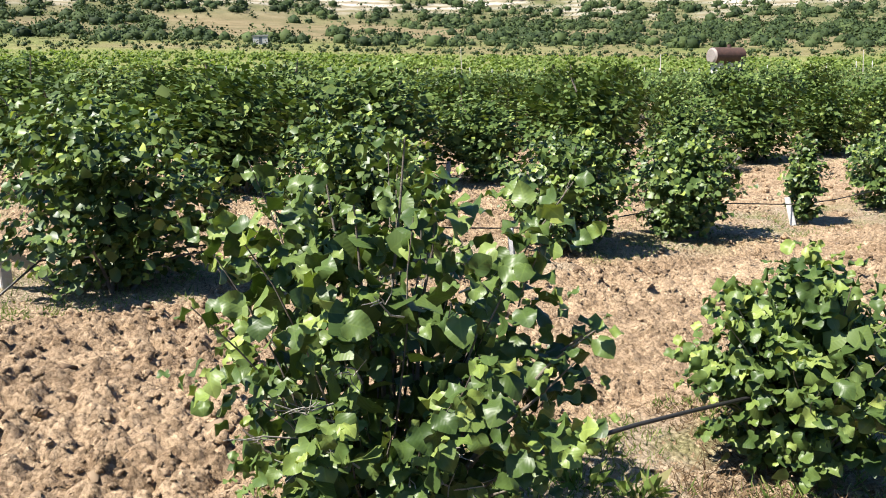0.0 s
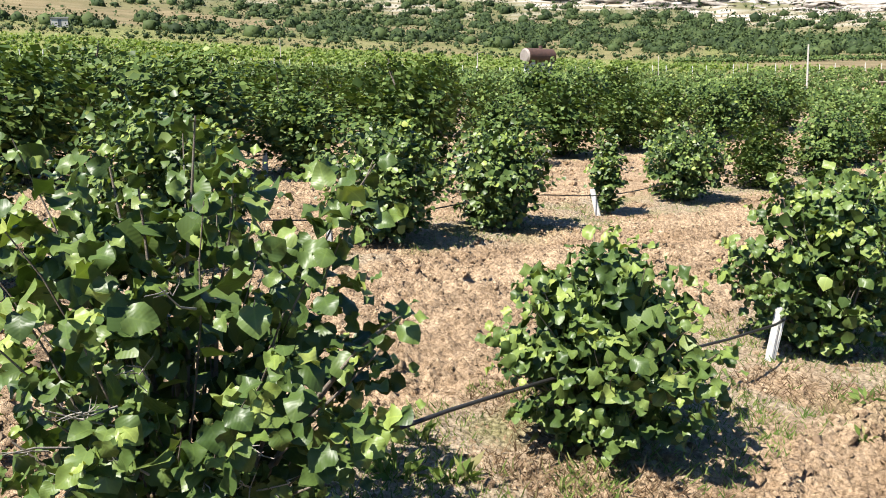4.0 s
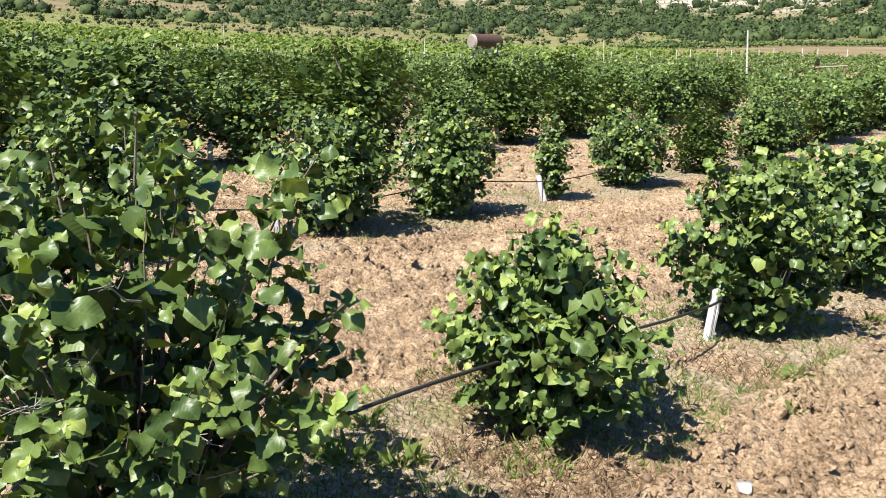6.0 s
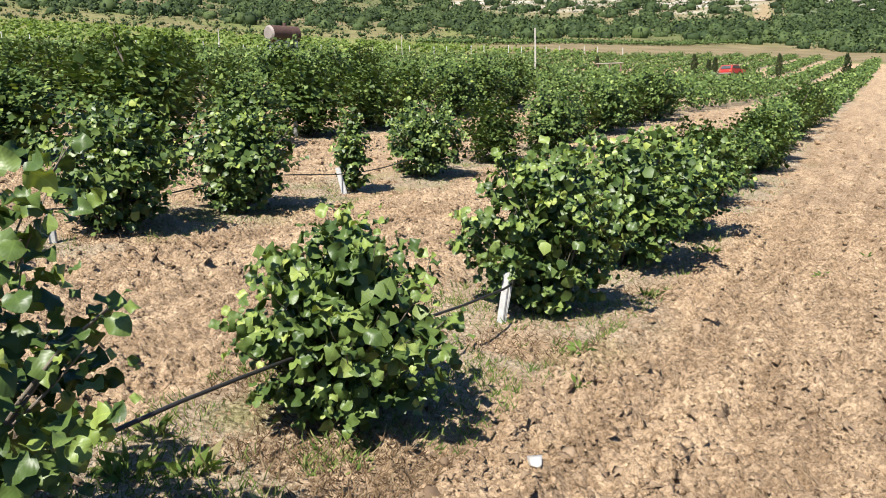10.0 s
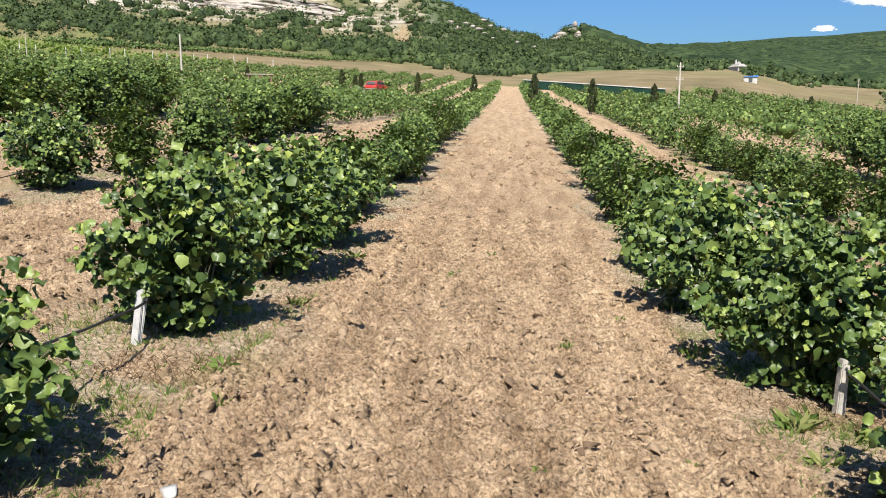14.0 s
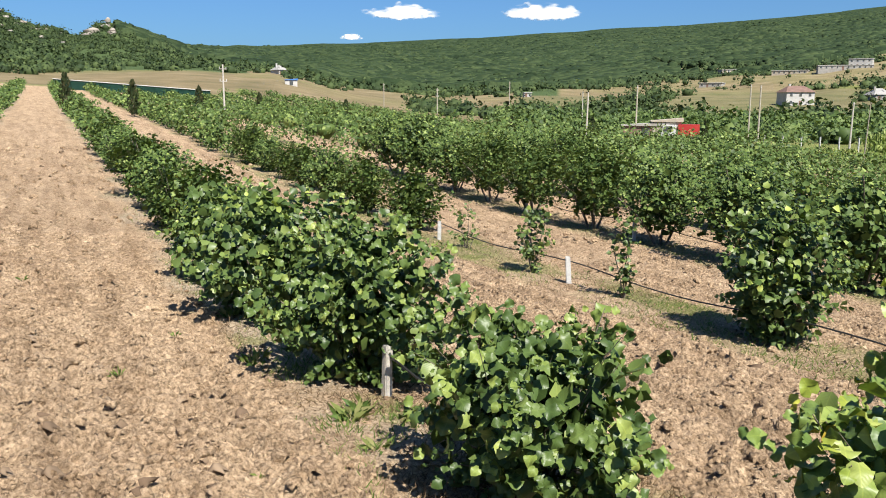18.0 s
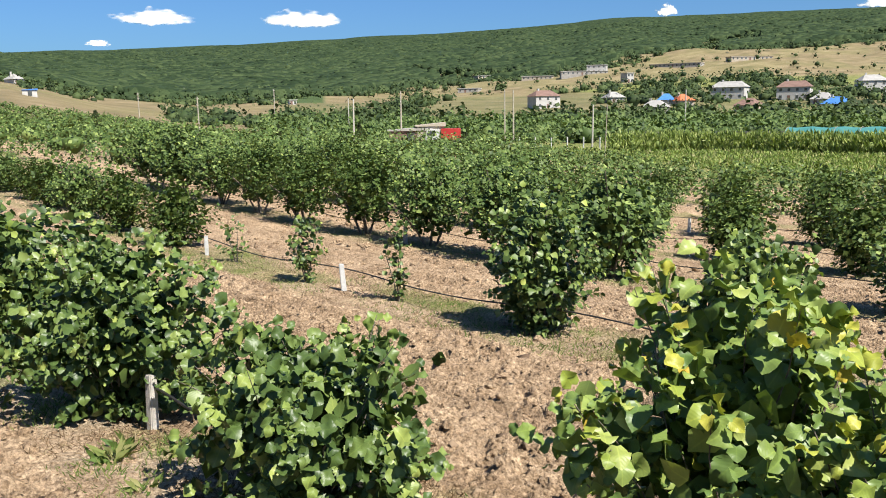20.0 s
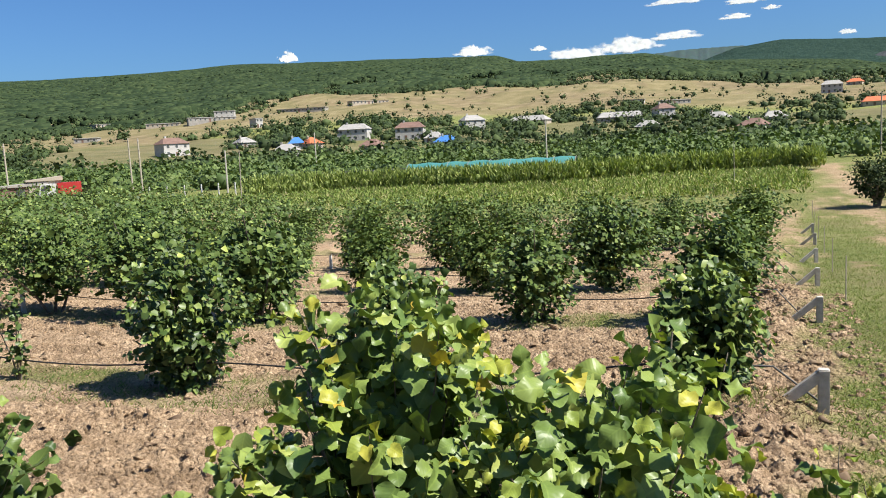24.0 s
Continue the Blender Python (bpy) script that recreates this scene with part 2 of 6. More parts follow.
LEAF_FRUIT = leaf_mat("fruit_tree_leaf", [(0.0, (0.045, 0.08, 0.022)), (0.5, (0.095, 0.15, 0.04)), (1.0, (0.18, 0.24, 0.07))], 0.6, 0.12, spec=0.2, blotch=0.25, uneven=0.8)
LEAF_CYPRESS = leaf_mat("cypress_leaf", [(0.0, (0.03, 0.05, 0.018)), (0.6, (0.05, 0.07, 0.025)), (1.0, (0.10, 0.09, 0.04))], 0.7, 0.1)
GRASS = leaf_mat("grass_blade", [(0.0, (0.09, 0.16, 0.035)), (0.5, (0.18, 0.26, 0.06)), (0.85, (0.32, 0.35, 0.12)), (1.0, (0.5, 0.44, 0.22))], 0.55, 0.3)
GRASS_SHORT = leaf_mat("short_verge_grass", [(0.0, (0.18, 0.27, 0.06)), (0.5, (0.29, 0.38, 0.095)), (0.85, (0.43, 0.45, 0.16)), (1.0, (0.58, 0.5, 0.28))], 0.7, 0.2, spec=0.15)
STRAW = leaf_mat("dry_straw", [(0.0, (0.1, 0.06, 0.035)), (0.5, (0.2, 0.13, 0.07)), (0.85, (0.3, 0.21, 0.12)), (1.0, (0.45, 0.36, 0.22))], 0.8, 0.1)
BARK = plain_mat("hazel_bark", (0.11, 0.085, 0.06), (0.28, 0.24, 0.19), 14, 0.85, 0.5)
DEADTWIG = plain_mat("bare_grey_twig", (0.3, 0.27, 0.23), (0.52, 0.48, 0.42), 30, 0.9, 0.3)
CONCRETE = plain_mat("weathered_concrete", (0.42, 0.385, 0.33), (0.72, 0.67, 0.59), 9, 0.9, 0.6)
POSTPAINT = plain_mat("pale_asbestos_cement", (0.5, 0.5, 0.47), (0.78, 0.77, 0.74), 11, 0.85, 0.5)
HOSE = plain_mat("black_polythene", (0.015, 0.015, 0.015), (0.04, 0.038, 0.035), 20, 0.5, 0.1)
CLOD = leaf_mat("clod_soil", [(0.0, (0.16, 0.108, 0.07)), (0.5, (0.26, 0.185, 0.12)), (1.0, (0.37, 0.27, 0.178))], 0.95, 0.0, spec=0.1)
STONE = plain_mat("white_stone", (0.6, 0.57, 0.52), (0.82, 0.8, 0.76), 10, 0.85, 0.4)
RUST = plain_mat("rusty_steel", (0.075, 0.042, 0.034), (0.16, 0.085, 0.062), 2.2, 0.75, 0.3, 0.2)
TANKEND = plain_mat("dull_grey_steel", (0.26, 0.215, 0.19), (0.4, 0.35, 0.315), 2.0, 0.7, 0.2, 0.2)
WOODPOLE = plain_mat("grey_pole_wood", (0.36, 0.31, 0.24), (0.58, 0.52, 0.42), 8, 0.9, 0.4)


def strata_mat():
    """Pale limestone in thin level beds, with darker seams and stains running down."""
    m, n, l, p = material("pale_limestone")
    pos = n.new("ShaderNodeNewGeometry").outputs["Position"]
    beds = n.new("ShaderNodeMapping")
    beds.inputs["Scale"].default_value = (0.02, 0.02, 0.55)
    l.new(pos, beds.inputs["Vector"])
    bed = noise_node(n, l, 1.0, 6, 0.65, beds.outputs[0])
    runs = n.new("ShaderNodeMapping")
    runs.inputs["Scale"].default_value = (0.22, 0.22, 0.05)
    l.new(pos, runs.inputs["Vector"])
    run = noise_node(n, l, 1.0, 6, 0.65, runs.outputs[0])
    r = ramp_node(n, [(0.36, (0.13, 0.11, 0.088)), (0.46, (0.3, 0.265, 0.225)), (0.62, (0.41, 0.37, 0.33))])
    l.new(bed.outputs[0], r.inputs[0])
    s = ramp_node(n, [(0.35, (0.5, 0.46, 0.42)), (0.52, (1, 1, 1))])
    l.new(run.outputs[0], s.inputs[0])
    l.new(mixed(n, l, 0.8, r.outputs[0], s.outputs[0], "MULTIPLY"), p.inputs["Base Color"])
    p.inputs["Roughness"].default_value, p.inputs["Specular IOR Level"].default_value = 0.95, 0.1
    bp = n.new("ShaderNodeBump")
    bp.inputs["Strength"].default_value, bp.inputs["Distance"].default_value = 0.8, 1.2
    l.new(bed.outputs[0], bp.inputs["Height"])
    l.new(bp.outputs[0], p.inputs["Normal"])
    return m


CLIFF = strata_mat()
WALLWHITE = plain_mat("whitewashed_wall", (0.45, 0.43, 0.4), (0.68, 0.66, 0.62), 0.9, 0.9, 0.2)
WALLGREY = plain_mat("grey_block_wall", (0.3, 0.28, 0.25), (0.5, 0.47, 0.42), 0.9, 0.9, 0.3)
WALLTAN = plain_mat("tan_stone_wall", (0.4, 0.34, 0.26), (0.58, 0.5, 0.4), 0.9, 0.9, 0.3)
ROOFGREY = plain_mat("grey_slate_roof", (0.3, 0.29, 0.27), (0.46, 0.44, 0.41), 0.7, 0.85, 0.4)
ROOFORANGE = plain_mat("orange_tile_roof", (0.5, 0.12, 0.04), (0.68, 0.2, 0.08), 0.8, 0.8, 0.4)
ROOFBLUE = plain_mat("blue_sheet_roof", (0.05, 0.18, 0.5), (0.09, 0.27, 0.66), 0.8, 0.5, 0.2)
ROOFBROWN = plain_mat("brown_roof", (0.16, 0.09, 0.07), (0.28, 0.17, 0.13), 0.8, 0.85, 0.4)
GLASSDARK = plain_mat("dark_window_glass", (0.06, 0.065, 0.07), (0.13, 0.14, 0.14), 1.5, 0.15, 0.05)
RED = plain_mat("red_car_paint", (0.45, 0.03, 0.03), (0.62, 0.06, 0.05), 0.8, 0.4, 0.05)
TRUCKWHITE = plain_mat("white_cab_paint", (0.62, 0.61, 0.58), (0.8, 0.79, 0.77), 0.8, 0.45, 0.05)
RUBBER = plain_mat("black_rubber", (0.015, 0.015, 0.015), (0.04, 0.04, 0.04), 6, 0.8, 0.3)
NETTEAL = plain_mat("teal_shade_net", (0.04, 0.2, 0.185), (0.09, 0.31, 0.285), 0.6, 0.6, 0.2)
FENCEGREEN = plain_mat("dark_green_sheet", (0.02, 0.09, 0.065), (0.04, 0.14, 0.1), 0.5, 0.6, 0.1)


def canopy_mat(name, stops, bump=3.0):
    """Woodland seen from afar: each crown a rounded cell with its own green."""
    m, n, l, p = material(name)
    pos = n.new("ShaderNodeNewGeometry").outputs["Position"]
    cell = n.new("ShaderNodeTexVoronoi")
    cell.inputs["Scale"].default_value = 0.17
    l.new(pos, cell.inputs["Vector"])
    pick = n.new("ShaderNodeSeparateColor")
    l.new(cell.outputs["Color"], pick.inputs[0])
    stand = noise_node(n, l, 0.012, 5, 0.6, pos)
    r = ramp_node(n, [(q, toned(c)) for q, c in stops])
    share = n.new("ShaderNodeMath")
    share.operation, share.inputs[1].default_value = "MULTIPLY_ADD", 0.55
    l.new(pick.outputs[0], share.inputs[0])
    half = n.new("ShaderNodeMath")
    half.operation, half.inputs[1].default_value = "MULTIPLY", 0.45
    l.new(stand.outputs[0], half.inputs[0])
    l.new(half.outputs[0], share.inputs[2])
    l.new(share.outputs[0], r.inputs[0])
    leafy = noise_node(n, l, 0.9, 4, 0.7, pos)
    l.new(mixed(n, l, 0.6, r.outputs[0], leafy.outputs[0], "SOFT_LIGHT"), p.inputs["Base Color"])
    p.inputs["Roughness"].default_value, p.inputs["Specular IOR Level"].default_value = 0.95, 0.05
    dome = n.new("ShaderNodeMath")
    dome.operation, dome.inputs[0].default_value = "SUBTRACT", 1.0
    l.new(cell.outputs["Distance"], dome.inputs[1])
    bp = n.new("ShaderNodeBump")
    bp.inputs["Strength"].default_value, bp.inputs["Distance"].default_value = 1.0, bump
    l.new(dome.outputs[0], bp.inputs["Height"])
    l.new(bp.outputs[0], p.inputs["Normal"])
    return m


FOREST = canopy_mat("forest_canopy", [(0.2, (0.022, 0.038, 0.018)), (0.5, (0.04, 0.064, 0.028)), (0.85, (0.078, 0.108, 0.044))])
# the same canopy made darker and bluer, distance haze painted into its greens
FOREST_HAZED = canopy_mat("haze_tinted_plateau_canopy", [(0.2, (0.014, 0.034, 0.024)), (0.5, (0.026, 0.052, 0.038)), (0.85, (0.045, 0.08, 0.058))])
# the air's blue haze is mixed into this mountain's own colour
HAZE = plain_mat("haze_tinted_mountain_forest", (0.035, 0.07, 0.066), (0.05, 0.09, 0.086), 0.006, 0.95, 0.4, 0, 4.0)
GREYROCK = plain_mat("grey_rock_face", (0.025, 0.035, 0.036), (0.075, 0.085, 0.09), 0.05, 0.95, 0.8, 0, 2.0)
CLOUDWHITE = plain_mat("cloud_white", (0.95, 0.95, 0.95), (1.0, 1.0, 1.0), 0.004, 1.0, 0.0)

cn, cl = CLOUDWHITE.node_tree.nodes, CLOUDWHITE.node_tree.links
thin_cloud, cloud_mix = cn.new("ShaderNodeBsdfTranslucent"), cn.new("ShaderNodeMixShader")
thin_cloud.inputs[0].default_value, cloud_mix.inputs[0].default_value = (0.9, 0.9, 0.9, 1), 0.5
cl.new(cn["Principled BSDF"].outputs[0], cloud_mix.inputs[1])
cl.new(thin_cloud.outputs[0], cloud_mix.inputs[2])
vapour, clear_air, veil = cn.new("ShaderNodeAttribute"), cn.new("ShaderNodeBsdfTransparent"), cn.new("ShaderNodeMixShader")
vapour.attribute_name = "vapour"
cl.new(vapour.outputs["Fac"], veil.inputs[0])
cl.new(clear_air.outputs[0], veil.inputs[1])
cl.new(cloud_mix.outputs[0], veil.inputs[2])
cl.new(veil.outputs[0], cn["Material Output"].inputs[0])


def ground_mat():
    """Tilled soil, pale crust, grass, dry grass, forest floor and limestone, shared out by the sheet's own cover attribute."""
    m, n, l, p = material("ground_cover")
    geo = n.new("ShaderNodeNewGeometry")
    pos = geo.outputs["Position"]
    cov = n.new("ShaderNodeAttribute")
    cov.attribute_name = "cover"
    sep = n.new("ShaderNodeSeparateColor")
    l.new(cov.outputs["Color"], sep.inputs[0])
    cov2 = n.new("ShaderNodeAttribute")
    cov2.attribute_name = "cover_two"
    sep2 = n.new("ShaderNodeSeparateColor")
    l.new(cov2.outputs["Color"], sep2.inputs[0])
    a = noise_node(n, l, 1.1, 8, 0.62, pos)
    b = noise_node(n, l, 36.0, 4, 0.7, pos)
    c = noise_node(n, l, 0.09, 8, 0.6, pos)
    soil = ramp_node(n, [(q, toned(c)) for q, c in [(0.3, (0.31, 0.214, 0.13)), (0.5, (0.45, 0.324, 0.204)), (0.7, (0.6, 0.447, 0.292))]])
    l.new(a.outputs[0], soil.inputs[0])
    fine = ramp_node(n, [(q, toned(c)) for q, c in [(0.36, (0.14, 0.094, 0.057)), (0.47, (0.44, 0.319, 0.203)), (0.62, (0.74, 0.56, 0.37))]])
    l.new(b.outputs[0], fine.inputs[0])
    soil_c = mixed(n, l, 0.55, soil.outputs[0], fine.outputs[0])
    along = n.new("ShaderNodeMapping")
    along.inputs["Scale"].default_value = (3.2, 0.35, 1)
    l.new(pos, along.inputs["Vector"])
    streak = noise_node(n, l, 1.0, 5, 0.6, along.outputs[0])
    sr = ramp_node(n, [(0.4, (0.6, 0.55, 0.5)), (0.58, (1.05, 1.03, 1.0))])
    l.new(streak.outputs[0], sr.inputs[0])
    soil_c = mixed(n, l, 0.6, soil_c, sr.outputs[0], "MULTIPLY")
    mid = noise_node(n, l, 5.5, 5, 0.65, pos)
    mr = ramp_node(n, [(0.4, (0.66, 0.62, 0.58)), (0.56, (1.08, 1.06, 1.04))])
    l.new(mid.outputs[0], mr.inputs[0])
    soil_c = mixed(n, l, 0.4, soil_c, mr.outputs[0], "MULTIPLY")
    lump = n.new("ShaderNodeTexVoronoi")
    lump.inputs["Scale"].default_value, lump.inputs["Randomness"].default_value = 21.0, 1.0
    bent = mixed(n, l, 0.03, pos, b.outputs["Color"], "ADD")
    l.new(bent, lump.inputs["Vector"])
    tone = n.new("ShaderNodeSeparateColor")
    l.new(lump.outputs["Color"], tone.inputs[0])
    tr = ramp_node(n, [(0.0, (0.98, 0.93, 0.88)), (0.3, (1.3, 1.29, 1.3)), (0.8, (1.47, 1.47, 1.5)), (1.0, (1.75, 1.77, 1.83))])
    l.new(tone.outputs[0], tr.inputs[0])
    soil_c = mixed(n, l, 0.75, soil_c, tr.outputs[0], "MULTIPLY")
    crust = ramp_node(n, [(q, toned(c)) for q, c in [(0.34, (0.27, 0.197, 0.125)), (0.48, (0.5, 0.39, 0.262)), (0.64, (0.7, 0.58, 0.42))]])
    l.new(b.outputs[0], crust.inputs[0])
    col = mixed(n, l, sep.outputs[0], soil_c, crust.outputs[0])
    grass = ramp_node(n, [(q, toned(c)) for q, c in [(0.3, (0.15, 0.19, 0.055)), (0.5, (0.25, 0.275, 0.085)), (0.68, (0.4, 0.36, 0.17))]])
    gm = mixed(n, l, 0.5, a.outputs[0], c.outputs[0])
    l.new(gm, grass.inputs[0])
    col = mixed(n, l, sep.outputs[1], col, grass.outputs[0])
    speck = ramp_node(n, [(0.38, (0.5, 0.5, 0.48)), (0.6, (1.2, 1.2, 1.15))])
    l.new(b.outputs[0], speck.inputs[0])
    col = mixed(n, l, sep.outputs[1], col, mixed(n, l, 1.0, col, speck.outputs[0], "MULTIPLY"))
    dry = ramp_node(n, [(q, toned(c)) for q, c in [(0.3, (0.16, 0.14, 0.07)), (0.5, (0.25, 0.195, 0.105)), (0.7, (0.34, 0.27, 0.155))]])
    l.new(c.outputs[0], dry.inputs[0])
    col = mixed(n, l, sep.outputs[2], col, dry.outputs[0])
    wood = ramp_node(n, [(q, toned(c)) for q, c in [(0.3, (0.05, 0.085, 0.03)), (0.7, (0.10, 0.14, 0.05))]])
    l.new(a.outputs[0], wood.inputs[0])
    col = mixed(n, l, sep2.outputs[0], col, wood.outputs[0])
    lime = ramp_node(n, [(q, toned(c)) for q, c in [(0.3, (0.3, 0.25, 0.17)), (0.5, (0.48, 0.42, 0.33)), (0.7, (0.6, 0.55, 0.47))]])
    wv = n.new("ShaderNodeTexWave")
    wv.bands_direction = "Z"
    wv.inputs["Scale"].default_value, wv.inputs["Distortion"].default_value, wv.inputs["Detail"].default_value = 0.08, 5, 4
    l.new(pos, wv.inputs["Vector"])
    l.new(mixed(n, l, 0.5, wv.outputs[0], c.outputs[0]), lime.inputs[0])
    col = mixed(n, l, sep2.outputs[1], col, lime.outputs[0])
    l.new(col, p.inputs["Base Color"])
    p.inputs["Roughness"].default_value = 0.95
    p.inputs["Specular IOR Level"].default_value = 0.15
    bp = n.new("ShaderNodeBump")
    bp.inputs["Strength"].default_value, bp.inputs["Distance"].default_value = 1.0, 0.035
    grit = noise_node(n, l, 45.0, 4, 0.75, pos)
    l.new(grit.outputs[0], bp.inputs["Height"])
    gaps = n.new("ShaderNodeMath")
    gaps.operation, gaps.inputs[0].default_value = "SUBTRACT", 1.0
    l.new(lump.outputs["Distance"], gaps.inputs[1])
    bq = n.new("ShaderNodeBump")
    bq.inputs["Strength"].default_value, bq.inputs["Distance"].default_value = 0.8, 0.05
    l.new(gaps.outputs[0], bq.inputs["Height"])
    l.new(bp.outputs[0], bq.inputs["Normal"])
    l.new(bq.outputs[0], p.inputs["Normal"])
    return m


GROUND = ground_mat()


# ---- mesh helpers ----
def tri_mesh(name, V, T, mat, uv=None, smooth=False):
    V, T = np.ascontiguousarray(V, np.float32), np.ascontiguousarray(T, np.int32)
    me = bpy.data.meshes.new(name)
    me.vertices.add(len(V))
    me.vertices.foreach_set("co", V.ravel())
    me.loops.add(T.size)
    me.loops.foreach_set("vertex_index", T.ravel())
    me.polygons.add(len(T))
    me.polygons.foreach_set("loop_start", np.arange(0, T.size, T.shape[1], dtype=np.int32))
    me.update(calc_edges=True)
    if uv is not None:
        lay = me.uv_layers.new(name="uv")
        lay.data.foreach_set("uv", np.ascontiguousarray(uv[T.ravel()], np.float32).ravel())
    if smooth:
        me.polygons.foreach_set("use_smooth", np.ones(len(T), bool))
    if mat:
        me.materials.append(mat)
    return me


def part(name, bm, mat, parent, label=""):
    """Links a bmesh or a mesh as one object under a thing or a part."""
    if isinstance(bm, bmesh.types.BMesh):
        me = bpy.data.meshes.new(name)
        bm.to_mesh(me)
        bm.free()
        me.materials.append(mat)
    else:
        me = bm
    ob = new(name, me)
    ob.parent = parent
    if label:
        tagged(ob, label)
    return ob


def thing(name, label, category, at=(0, 0, 0), rz=0.0, group="", kind=""):
    ob = new(name)
    ob.matrix_basis = pose(*at, 0, 0, rz)
    return tagged(ob, label, category, group, kind)


def box(bm, x0, x1, y0, y1, z0, z1, bevel=0.0, m=None):
    r = bmesh.ops.create_cube(bm, size=1.0, matrix=Matrix.LocRotScale(((x0 + x1) / 2, (y0 + y1) / 2, (z0 + z1) / 2), None, (x1 - x0, y1 - y0, z1 - z0)))
    vs = r["verts"]
    if bevel:
        es = list({e for v in vs for e in v.link_edges})
        rr = bmesh.ops.bevel(bm, geom=es, offset=bevel, segments=2, affect="EDGES")
        vs = list({v for f in rr["faces"] for v in f.verts} | {v for v in vs if v.is_valid})
    if m is not None:
        bmesh.ops.transform(bm, matrix=m, verts=vs)
    return vs


def boxed(*args, **kw):
    bm = bmesh.new()
    box(bm, *args, **kw)
    return bm


def rod(bm, a, b, r0, r1, n=8):
    a, b = Vector(a), Vector(b)
    q = (b - a).to_track_quat("Z", "Y").to_matrix().to_4x4()
    bmesh.ops.create_cone(bm, cap_ends=True, segments=n, radius1=r0, radius2=r1, depth=(b - a).length, matrix=Matrix.Translation((a + b) / 2) @ q)


def tube_arrays(pts, radii, n=6):
    """Vertices and triangles of a tapered tube along points."""
    pts = np.asarray(pts, float)
    d = np.gradient(pts, axis=0)
    d /= np.maximum(np.linalg.norm(d, axis=1, keepdims=True), 1e-9)
    ref = np.where(np.abs(d[:, 2:3]) > 0.9, np.array([[1.0, 0, 0]]), np.array([[0, 0, 1.0]]))
    s = np.cross(d, ref)
    s /= np.maximum(np.linalg.norm(s, axis=1, keepdims=True), 1e-9)
    u = np.cross(s, d)
    ang = np.linspace(0, 2 * np.pi, n, endpoint=False)
    ring = s[:, None] * np.cos(ang)[None, :, None] + u[:, None] * np.sin(ang)[None, :, None]
    V = (pts[:, None] + ring * np.asarray(radii, float)[:, None, None]).reshape(-1, 3)
    T = []
    for i in range(len(pts) - 1):
        for j in range(n):
            a, b, c, e = i * n + j, i * n + (j + 1) % n, (i + 1) * n + j, (i + 1) * n + (j + 1) % n
            T += [(a, b, e), (a, e, c)]
    return V, np.array(T)


def joined(parts):
    V, T, k = [], [], 0
    for v, t in parts:
        V.append(v)
        T.append(t + k)
        k += len(v)
    return np.concatenate(V), np.concatenate(T)


def scattered(tv, tt, M, L):
    """A template set down once for each matrix and place."""
    V = np.einsum("nij,kj->nki", M, tv) + L[:, None]
    T = tt[None] + (np.arange(len(L)) * len(tv))[:, None, None]
    return V.reshape(-1, 3), T.reshape(-1, tt.shape[1])


def unit(v):
    return v / np.maximum(np.linalg.norm(v, axis=-1, keepdims=True), 1e-9)


def frames_from(d, nrm, size, wide=1.0):
    """Matrices whose second column is the leaf's axis and third its upper side."""
    d = unit(d)
    s = unit(np.cross(d, nrm))
    u = np.cross(s, d)
    return np.stack([s * (size * wide)[:, None], d * size[:, None], u * size[:, None]], axis=2)


# leaf templates: axis along y, one long, upper side +z
def leaf_template(fine, curl=0.28, fold=0.16, wave=0.03):
    if fine == 2:
        # a round blade with a toothed edge and a short tip: midrib points, then a half-way line and an outline down each side
        mid = [0.05, 0.28, 0.52, 0.76, 1.02]
        edge = [(-0.07, 0.2), (0.05, 0.41), (0.26, 0.53), (0.5, 0.52), (0.72, 0.41), (0.88, 0.2)]

        def lift(x, y, k):
            return 0.12 * y - curl * y * y + fold * abs(x) - 0.5 * x * x + wave * math.sin(8 * y + 2.7 * k) * abs(x) * 2.4
        v = [(0, y, lift(0, y, 0)) for y in mid]
        for s in (-1, 1):
            v += [(s * w * (1.0 + (0.03 if i % 2 else -0.02)), y, lift(s * w, y, s)) for i, (y, w) in enumerate(edge)]
            v += [(s * 0.24, y, lift(s * 0.24, y, s)) for y in (0.12, 0.38, 0.64)]
        uv = [(y, x) for x, y, z in v]
        t = []
        for k, s in ((5, 0), (14, 1)):
            e, h = [k + i for i in range(6)], [k + 6 + i for i in range(3)]
            tri = [(0, h[0], e[0]), (e[0], h[0], e[1]), (0, 1, h[0]), (h[0], e[2], e[1]), (h[0], h[1], e[2]), (1, h[1], h[0]), (1, 2, h[1]),
                   (h[1], e[3], e[2]), (h[1], h[2], e[3]), (2, h[2], h[1]), (2, 3, h[2]), (h[2], e[4], e[3]), (h[2], e[5], e[4]), (3, e[5], h[2]), (3, 4, e[5])]
            t += [q if s else q[::-1] for q in tri]
        return np.array(v), np.array(t), np.array(uv)
    if fine == 1:
        v = [(0, 0, 0), (-.44, .14, .05), (-.47, .58, .02 - wave), (0, 1.04, -curl * 0.7), (.47, .58, wave - .02), (.44, .14, .05), (0, .5, .1 - fold * .4)]
        return np.array(v), np.array([(6, 1, 0), (6, 2, 1), (6, 3, 2), (6, 4, 3), (6, 5, 4), (6, 0, 5)])[:, ::-1], None
    v = [(0, 0, 0), (-.47, .45, .06), (0, 1, -.12), (.47, .45, .06)]
    return np.array(v), np.array([(0, 1, 2), (0, 2, 3)])[:, ::-1], None


